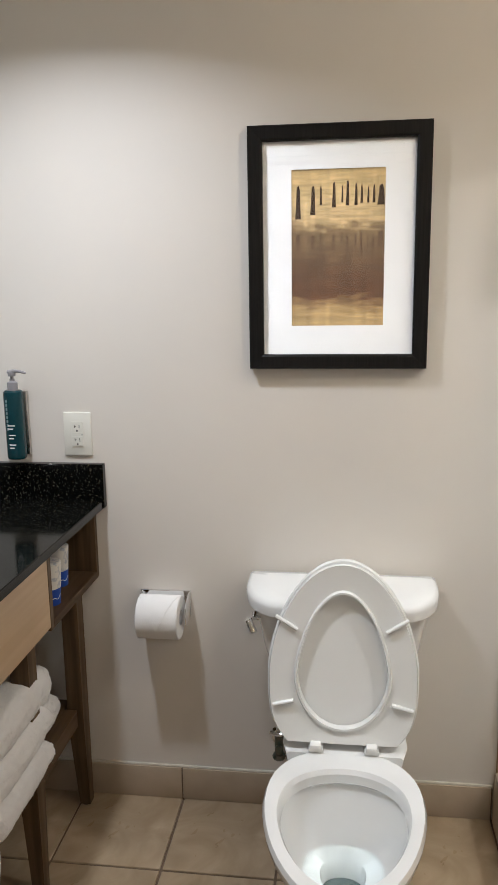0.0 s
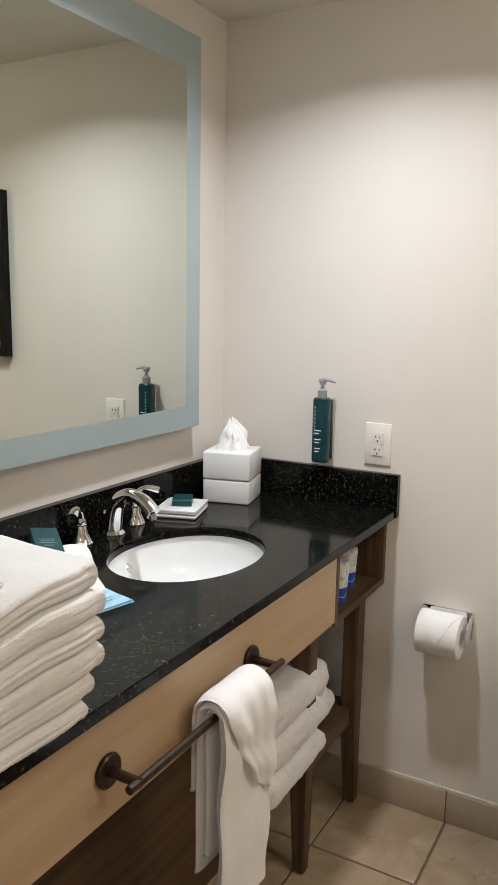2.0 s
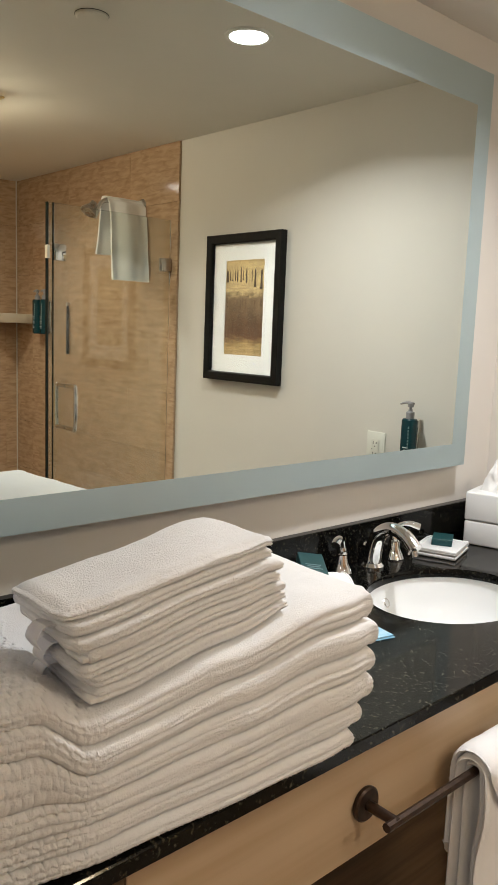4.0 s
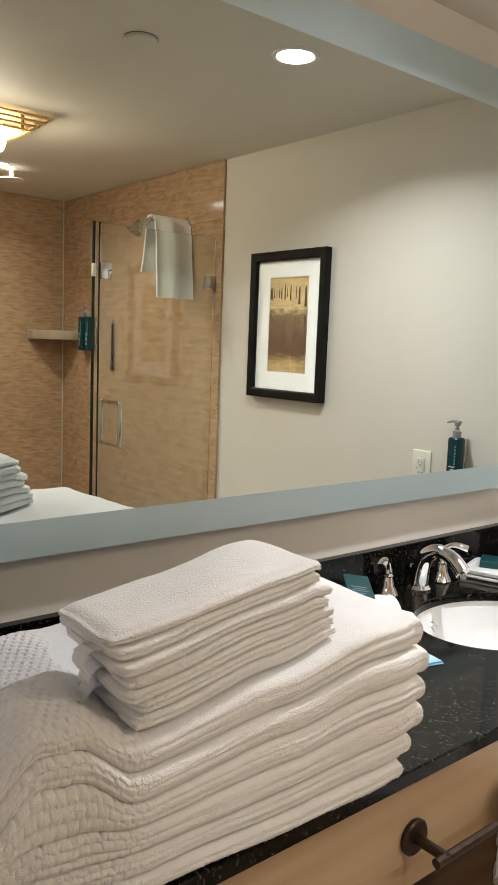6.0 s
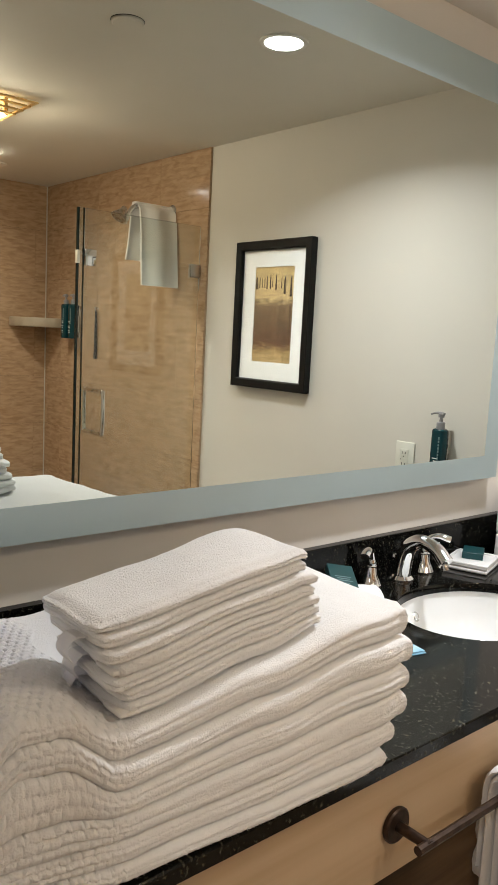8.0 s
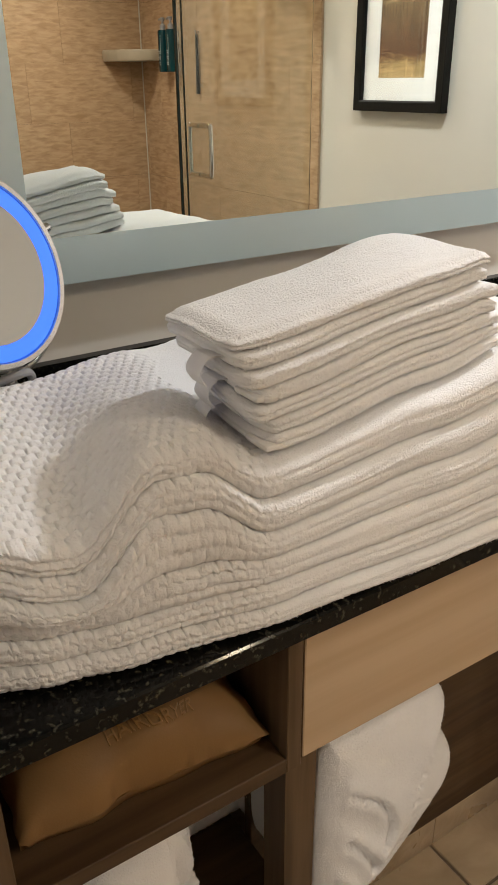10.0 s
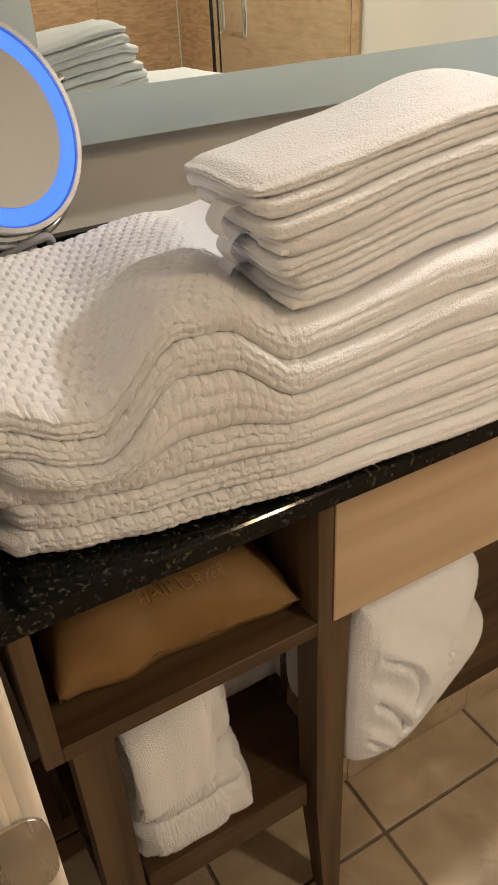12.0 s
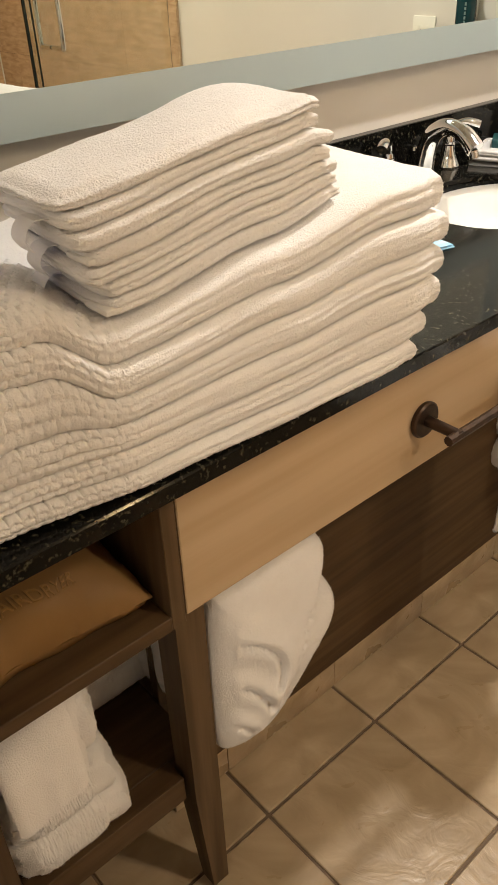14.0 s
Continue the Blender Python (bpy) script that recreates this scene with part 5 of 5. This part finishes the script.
dish = thing("soap_dish", (0.092, -0.355, CZ), "white square stacked soap dish", "soap dish")
dm = Matrix.Translation((0.090, -0.352, CZ + 0.0005)) @ pose(0, 0, 0, 0, 0, 18)
part("lower_tray", box(-0.056, 0.056, -0.068, 0.068, 0.0, 0.010, 0.004, 3, dm), WHITECERAMIC, dish)
part("upper_tray", join(box(-0.056, 0.056, -0.068, 0.068, 0.0115, 0.0185, 0.003, 2, dm), box(-0.056, 0.056, -0.068, -0.060, 0.016, 0.0225, 0.002, 2, dm), box(-0.056, 0.056, 0.060, 0.068, 0.016, 0.0225, 0.002, 2, dm),
     box(-0.056, -0.048, -0.061, 0.061, 0.016, 0.0225, 0.002, 2, dm), box(0.048, 0.056, -0.061, 0.061, 0.016, 0.0225, 0.002, 2, dm)), WHITECERAMIC, dish)
soap = thing("soap_carton", (0.085, -0.34, CZ + 0.019), "small dark teal soap carton on the dish", "soap box", "teal soap cartons")
sm = Matrix.Translation((0.078, -0.330, CZ + 0.0195)) @ pose(0, 0, 0, 0, 0, 30)
part("carton", box(-0.026, 0.026, -0.036, 0.036, 0, 0.017, 0.001, 1, sm), TEALCARD, soap)

# rolled washcloth with a carton and card, and the leaflet
facecloth = thing("rolled_washcloth", (0.19, -0.985, CZ), "rolled white washcloth beside the towel stack", "washcloth")
spiral = []
for k in range(60):
    a = k / 59 * 4.6 * math.pi
    r = 0.008 + 0.030 * k / 59
    spiral.append((r * math.cos(a), r * math.sin(a)))
cm = Matrix.Translation((0.190, -0.985, CZ + 0.041)) @ pose(0, 0, 0, 0, 0, -12)
loops = []
for j in range(16):
    y = -0.105 + 0.21 * j / 15
    row = []
    for i in range(36):
        a = 2 * math.pi * i / 36
        r = 0.036 * (1 + 0.10 * noise.noise(Vector((math.cos(a) * 2, math.sin(a) * 2, y * 25)))) * (1.0 if 0 < j < 15 else 0.82)
        row.append(cm @ Vector((r * 1.15 * math.cos(a), y + 0.004 * noise.noise(Vector((a, y * 30, 3))), max(r * math.sin(a), -0.0395))))
    loops.append(row)
bm = loft(loops)
bm.normal_update()
fur = pile(bm, 250000, 0.0026, rnd, lambda c, n: n.z > -0.3)
part("cloth", bm, TERRY, facecloth, smooth=60)
pile_part("terry_nap", fur, TERRY, facecloth)
for j in (-1, 1):
    part("spiral_end", tube([cm @ Vector((x * 0.92, j * 0.103, z * 0.85)) for x, z in spiral], 0.003, 6), TERRY, facecloth)
cart = thing("soap_carton", (0.20, -0.99, CZ + 0.08), "dark teal soap carton leaning on the rolled washcloth", "soap box", "teal soap cartons")
km = Matrix.Translation((0.190, -0.960, CZ + 0.0900)) @ pose(0, 0, 0, -6, 10, -38)
part("carton", box(-0.054, 0.054, -0.026, 0.026, -0.008, 0.010, 0.001, 1, km), TEALCARD, cart)
for k, (w, u) in enumerate(((0.020, -0.010), (0.016, -0.002), (0.022, 0.006), (0.012, 0.016))):
    part("print_bar", box(u + 0.006, u + 0.0095, -w * 0.8, w * 0.8, 0.0101, 0.0104, 0, 1, km), PRINT, cart, "small unreadable print", smooth=0)
card = thing("folded_card", (0.28, -0.95, CZ), "white folded paper card leaning on the washcloth", "card")
part("card", box(-0.0006, 0.0006, -0.045, 0.045, 0.0, 0.085, 0, 1, Matrix.Translation((0.300, -0.945, CZ + 0.001)) @ pose(0, 0, 0, 0, -36, 18)), PAPER, card, smooth=0)
part("dark_edge", box(0.0008, 0.0014, -0.010, 0.020, 0.078, 0.084, 0, 1, Matrix.Translation((0.300, -0.945, CZ + 0.001)) @ pose(0, 0, 0, 0, -36, 18)), SLOT, card, smooth=0)
leafl = thing("leaflet", (0.32, -0.97, CZ), "pale blue printed leaflet lying on the granite", "leaflet")
lm = Matrix.Translation((0.313, -0.988, CZ + 0.0012)) @ pose(0, 0, 0, 0, 1.0, -14)
part("sheet", box(-0.046, 0.046, -0.075, 0.075, 0.0, 0.0012, 0, 1, lm), LEAFBLUE, leafl, smooth=0)
part("fold", box(-0.046, 0.044, -0.070, 0.073, 0.0016, 0.0026, 0, 1, lm @ pose(0, 0, 0, 0, -2, 1.5)), LEAFBLUE, leafl, smooth=0)
for k in range(5):
    part("print_bar", box(-0.030 + 0.011 * k, -0.027 + 0.011 * k, -0.02, 0.055 - 0.006 * (k % 3), 0.0028, 0.0031, 0, 1, lm @ pose(0, 0, 0.0004, 0, -2, 1.5)), PRINT, leafl, "fine unreadable print", smooth=0)

# make-up mirror
mk = thing("makeup_mirror", (0.19, -1.825, CZ), "round steel make-up mirror with a glowing blue ring", "make-up mirror")
MC = Vector((0.200, -1.805, 1.169))
nrm = Vector((0.80, 0.40, 0.30)).normalized()
mm = Matrix.Translation(MC) @ nrm.to_track_quat("Z", "Y").to_matrix().to_4x4()
part("shell", lathe([(0.0005, -0.030), (0.080, -0.030), (0.100, -0.024), (0.1065, -0.012), (0.1075, 0.002), (0.1055, 0.006), (0.1000, 0.006), (0.0985, 0.002), (0.0985, -0.004), (0.0005, -0.004)], 64, mm), RIMSTEEL, mk, "brushed steel rim")
part("light_ring", lathe([(0.0805, -0.0035), (0.0980, -0.0035), (0.0980, 0.0035), (0.0805, 0.0025)], 64, mm, False), BLUEGLOW, mk, "glowing blue ring")
loops = [(0.0005, 0.0000)] + [(0.08 * k / 8, 0.0022 * (k / 8) ** 2) for k in range(1, 9)] + [(0.0803, -0.0038), (0.0005, -0.0038)]
part("glass", lathe(loops, 64, mm), MAKEUPGLASS, mk, "concave mirror glass")
part("pivot", lathe([(0.0005, 0), (0.0055, 0), (0.0055, 0.016), (0.0005, 0.016)], 14, mm @ Matrix.Translation((0.106 * math.cos(0.25), 0.106 * math.sin(0.25), -0.008)) @ pose(0, 0, 0, 0, 90, math.degrees(0.25))), CHROME, mk)
yoke = [mm @ Vector((0.114 * math.cos(a), 0.114 * math.sin(a), -0.018)) for a in (radians(-150 + 5 * k) for k in range(0, 25))]
low = min(yoke, key=lambda p: p.z)
part("yoke", tube(yoke, 0.0042, 10), STEEL, mk)
part("stem", lathe([(0.0005, 0), (0.010, 0), (0.010, 0.075), (0.0125, 0.078), (0.0125, 0.10), (0.009, low.z - CZ - 0.03), (0.0005, low.z - CZ - 0.002)], 18, Matrix.Translation((low.x, low.y, CZ + 0.012))), STEEL, mk)
part("foot", lathe([(0.0005, 0), (0.070, 0), (0.072, 0.004), (0.060, 0.010), (0.012, 0.014), (0.0005, 0.014)], 40, Matrix.Translation((low.x, low.y, CZ + 0.0005))), STEEL, mk)
cab = thing("mirror_cable", (0.15, -1.86, CZ), "loose grey power cable behind the towels", "cable")
part("cable", tube(smooth_line([(0.10, -1.955, CZ + 0.05), (0.15, -1.90, CZ + 0.120), (0.21, -1.86, CZ + 0.142), (0.230, -1.80, CZ + 0.168), (0.222, -1.775, CZ + 0.158), (0.20, -1.79, CZ + 0.07), (0.17, -1.80, CZ + 0.005)], 8), 0.0048, 10), CABLE, cab)

# dryer bag
bag = thing("dryer_bag", (0.44, -1.79, 0.691), "tan nylon hair dryer bag with embroidered lettering", "hair dryer bag")
B00, B10, B11, B01 = Vector((0.515, -1.930, 0)), Vector((0.525, -1.662, 0)), Vector((0.360, -1.655, 0)), Vector((0.335, -1.915, 0))


def bag_point(u, v, up):
    p = B00.lerp(B10, u).lerp(B01.lerp(B11, u), v)
    a, b = 2 * u - 1, 2 * v - 1
    h = ((1 - a * a) ** (0.42 if a < 0 else 0.62)) * ((1 - b * b) ** 0.5)
    pinch = 1 - 0.10 * (1 - abs(a)) * abs(b) ** 3
    c = (B00 + B10 + B11 + B01) / 4
    p = c + (p - c) * pinch
    z = 0.691 + 0.022 + (0.090 * h * (0.72 + 0.28 * v) if up else -0.020 * h ** 0.35) + 0.010 * (1 - h) * v
    w = noise.noise(Vector((u * 3, v * 3, 4.0))) * 0.010 * h + noise.noise(Vector((u * 9, v * 7, 2.0))) * 0.003
    edge = 0.006 * noise.noise(Vector((u * 6, v * 6, 9.0)))
    return Vector((p.x + edge, p.y + edge, z + (w if up else 0)))


bm = bmesh.new()
N = 30
for up in (True, False):
    g = [[bm.verts.new(bag_point(i / N, j / N, up)) for j in range(N + 1)] for i in range(N + 1)]
    for i in range(N):
        for j in range(N):
            bm.faces.new((g[i][j], g[i + 1][j], g[i + 1][j + 1], g[i][j + 1]))
bmesh.ops.remove_doubles(bm, verts=bm.verts, dist=0.0006)
pouch = part("pouch", bm, BAG, bag, smooth=80)
curve = bpy.data.curves.new("lettering", "FONT")
curve.body, curve.size, curve.extrude, curve.align_x, curve.align_y, curve.resolution_u = "HAIRDRYER", 0.0185, 0.0009, "CENTER", "CENTER", 3
tmp = new("lettering", curve)
lettering = bpy.data.meshes.new_from_object(tmp.evaluated_get(bpy.context.evaluated_depsgraph_get()))
bpy.data.objects.remove(tmp)
for v in lettering.vertices:
    u, vv = 0.56 + v.co.x / 0.262, 0.19 + v.co.y / 0.17
    p = bag_point(u, vv, True)
    v.co = p + Vector((0, 0, 0.0006 + v.co.z))
lettering.materials.append(STITCH)
tx = new("lettering", lettering)
tx.parent = pouch
tx["label"] = "embroidered words HAIR DRYER"


# wrapped cups
def cup(x, y):
    t = thing("wrapped_cup", (x, y, 0.691), "paper-wrapped cup, white above and blue below", "cup", "wrapped cups")
    m = Matrix.Translation((x, y, 0.691))
    sh = lambda z: 0.026 + 0.006 * z / 0.105
    part("blue_band", lathe([(0.0005, 0), (0.026, 0), (sh(0.042), 0.042), (0.0005, 0.042)], 24, m), CUPBLUE, t)
    part("white_band", lathe([(0.0005, 0.0424), (sh(0.042), 0.0424), (sh(0.105), 0.105), (0.028, 0.108), (0.0005, 0.108)], 24, m), CUPWHITE, t)
    part("swirl", tube(smooth_line([m @ Vector((sh(z) * math.cos(a) * 1.01, sh(z) * math.sin(a) * 1.01, z)) for a, z in ((-1.2, 0.012), (-0.8, 0.020), (-0.4, 0.016), (0.0, 0.026))], 5), 0.0008, 6), WHITEPRINT, t)


cup(0.500, -0.245)
cup(0.475, -0.125)

# bin
bn = thing("waste_bin", (0.69, -1.873, 0), "white plastic waste bin with a bag over its rim", "waste bin")


def rr(hx, hy, z, n=6, r=0.03, cxy=(0.690, -1.873)):
    out = []
    for sx, sy, a0 in ((1, 1, 0), (-1, 1, 90), (-1, -1, 180), (1, -1, 270)):
        for k in range(n):
            a = radians(a0 + 90 * k / (n - 1))
            px, py = sx * (hx - r) + r * math.cos(a), sy * (hy - r) + r * math.sin(a)
            out.append(Vector((cxy[0] + px * 0.868 + py * 0.496, cxy[1] - px * 0.496 + py * 0.868, z)))
    return out


part("tub", loft([rr(0.075, 0.065, 0.0), rr(0.078, 0.068, 0.004), rr(0.098, 0.088, 0.268), rr(0.102, 0.092, 0.276), rr(0.100, 0.090, 0.281), rr(0.094, 0.084, 0.278), rr(0.074, 0.064, 0.008)]), BINWHITE, bn)
part("liner", loft([rr(0.104, 0.094, 0.230), rr(0.1055, 0.0955, 0.278), rr(0.102, 0.092, 0.284), rr(0.095, 0.085, 0.282), rr(0.090, 0.080, 0.20)], False, False), BINWHITE, bn, "creased white liner folded over the rim")

# ---- in the shower ----
arm = thing("shower_arm", (1.905, 0, 1.97), "chrome shower arm and head", "shower head")
part("flange", lathe([(0.0005, 0), (0.032, 0), (0.026, 0.008), (0.0005, 0.010)], 20, pose(1.905, -0.0115, 1.985, 90, 0, 0)), CHROME, arm)
part("arm", tube(smooth_line([(1.905, -0.013, 1.985), (1.905, -0.14, 1.985), (1.905, -0.215, 1.978), (1.905, -0.262, 1.905)], 6), 0.0105, 12), CHROME, arm)
part("head", lathe([(0.0005, 0.03), (0.012, 0.03), (0.016, 0.010), (0.034, -0.020), (0.036, -0.028), (0.0005, -0.030)], 24, pose(1.905, -0.275, 1.945, -35, 0, 0)), STEEL, arm)
shower_towel = thing("draped_towel", (1.905, -0.10, 1.99), "white towel draped over the shower arm", "towel")
loops = []
path = [(0.070, 1.76), (0.060, 1.82), (0.045, 1.90), (0.028, 1.975), (0.012, 2.000), (-0.012, 2.000), (-0.034, 1.970), (-0.050, 1.88), (-0.062, 1.78), (-0.072, 1.645)]
for k, (dx, z) in enumerate(path):
    row = []
    for side in (1, -1):
        for j in range(14):
            v = j / 13 if side > 0 else 1 - j / 13
            y = -0.205 + 0.185 * v + (0.004 * math.sin(k * 1.3 + 7 * v))
            wv = 0.010 * math.sin(v * 9 + 0.5) * min(1, abs(dx) / 0.05)
            row.append(Vector((1.905 + dx + wv + 0.005 * side * (1 if dx > 0 else -1 if abs(dx) > 0.02 else 1), y, z + (0.004 * side if abs(dx) < 0.02 else 0))))
    loops.append(row)
part("cloth", loft(loops), TERRY, shower_towel, smooth=60)
shelf = thing("corner_shelf", (3.05, -0.10, 1.46), "cream stone corner shelf in the shower", "shelf")
part("slab", prism([(3.1485, -0.0115), (3.1485, -0.235)] + [(3.1485 - 0.235 * math.sin(a), -0.0115 - 0.2235 * math.cos(a)) for a in (radians(15 * k) for k in range(1, 6))] + [(2.915, -0.0115)], "z", 1.440, 1.492, 0.006), BASETILE, shelf)
pump_bottle((2.815, -0.056, 1.388), "teal shampoo pump bottle in a shower bracket", 0.182, 0.0265, 0)
pump_bottle((2.735, -0.056, 1.388), "teal body wash pump bottle in a shower bracket", 0.182, 0.0265, 0)
# made-up rod standing in for a blurred dark upright streak on the tiles
sq = thing("squeegee", (2.55, -0.01, 1.43), "slim dark upright rod on the tiles", "squeegee")
part("handle", tube([(2.55, -0.024, 1.29), (2.55, -0.024, 1.54)], lambda t: 0.009 - 0.003 * t, 10), RUBBER, sq)
part("hook", tube([(2.55, -0.0115, 1.55), (2.55, -0.030, 1.555), (2.55, -0.026, 1.54)], 0.004, 8), STEEL, sq)

# ---- tile pieces ----
def tile_mesh(name, w, h, d, material, bevel=0.0016):
    return finish(name, box(0, w, 0, h, 0, d, bevel), material, 30)


def lay(name, me, parent, m):
    ob = new(name, me)
    ob.parent = parent
    ob.matrix_basis = m
    return ob


PITCH, GAP = 0.2915, 0.0065
xs = [0.0] + [0.4725 - PITCH + PITCH * k for k in range(5)] + [1.624]
ys = [-PITCH * k for k in range(7)] + [-2.104]
made = {}
for xa, xb in zip(xs, xs[1:]):
    for yt, yo in zip(ys, ys[1:]):
        a, b = xa + GAP / 2, min(xb, 1.624) - GAP / 2
        w, h = round(b - a, 4), round(yt - yo - GAP, 4)
        if (w, h) not in made:
            made[w, h] = tile_mesh("floor_tile", w, h, 0.006, FLOORTILE)
        lay("floor_tile", made[w, h], floor, Matrix.Translation((a, yo + GAP / 2, -0.0055 + rnd.uniform(0, 0.0006))))
# skirting tiles
CAULK = mat("caulk", (0.62, 0.58, 0.50), 0.5, col2=(0.55, 0.50, 0.42), scale=40)
structure("skirting_caulk", tube([(0.001, -0.0035, 0.1005), (1.622, -0.0035, 0.1005)], 0.0042, 8), CAULK, "pale caulk line above the skirting", smooth=40)
structure("corner_caulk", box(EAST - 0.018, EAST - 0.0117, -0.018, -0.0117, 0.021, CEIL - 0.001, 0.002), CAULK, "pale caulk in the shower corner")
base_n = structure("skirting", box(0.0, 1.624, -0.0095, -0.0005, -0.003, 0.097, 0), GROUT, "beige tile skirting along the wall")
x = 0.0
for xb in [0.47, 0.7615, 1.053, 1.3445, 1.622]:
    w = round(xb - x - 0.003, 4)
    lay("skirting_tile", finish("skirting_tile", box(0, w, -0.012, -0.0015, 0.001, 0.0985, 0.0025, 2), BASETILE), base_n, Matrix.Translation((x + 0.0015, 0, 0)))
    x = xb
base_u = structure("skirting", box(0.3400, 0.3480, -1.579, -0.415, -0.003, 0.069, 0), GROUT, "beige tile skirting under the vanity")
y = -1.579
for yb_ in [-1.454, -1.163, -0.872, -0.581, -0.413]:
    lay("skirting_tile", finish("skirting_tile", box(0.3485, 0.3575, 0, yb_ - y - 0.0006, 0.001, 0.0715, 0.0025, 2), FLOORTILE), base_u, Matrix.Translation((0, y + 0.0015, 0)))
    y = yb_
# travertine on the shower walls
panel_n = structure("shower_wall_panel", box(TILE_X, EAST, -0.006, -0.0005, 0.0, CEIL, 0), TILEGROUT, "travertine tiled shower back wall")
TH, TW = 0.2745, 0.560
zs = [0.06 + TH * k for k in range(0, 9)]
made = {}
for r, (za_, zb_) in enumerate(zip([-0.003] + zs, zs + [CEIL])):
    zb_ = min(zb_, CEIL - 0.001)
    if zb_ - za_ < 0.01:
        continue
    start = TILE_X + (TW * (0.36 if r % 2 else 0.66))
    cuts = [TILE_X] + [start + TW * k for k in range(0, 4) if start + TW * k < EAST - 0.02] + [EAST - 0.011]
    for a, b in zip(cuts, cuts[1:]):
        lay("wall_tile", finish("wall_tile", box(0, b - a - 0.0009, -0.0115, -0.002, 0, zb_ - za_ - 0.0009, 0.0003), TRAVERTINE), panel_n, Matrix.Translation((a + 0.0008, 0, za_ + 0.0008)))
    cuts = [SOUTH + 0.002] + [SOUTH + TW * (0.4 if r % 2 else 0.75) + TW * k for k in range(0, 4) if SOUTH + TW * (0.4 if r % 2 else 0.75) + TW * k < -0.03] + [-0.0125]
    for a, b in zip(cuts, cuts[1:]):
        lay("wall_tile", finish("wall_tile", box(EAST - 0.0115, EAST - 0.0005, 0, b - a - 0.0009, 0, zb_ - za_ - 0.0009, 0.0003), TRAVERTINE), wall_east, Matrix.Translation((0, a + 0.0008, za_ + 0.0008)))
structure("shower_floor", box(1.746, EAST - 0.012, SOUTH + 0.001, -0.012, -0.0035, 0.02, 0), BASETILE, "beige stone shower floor")
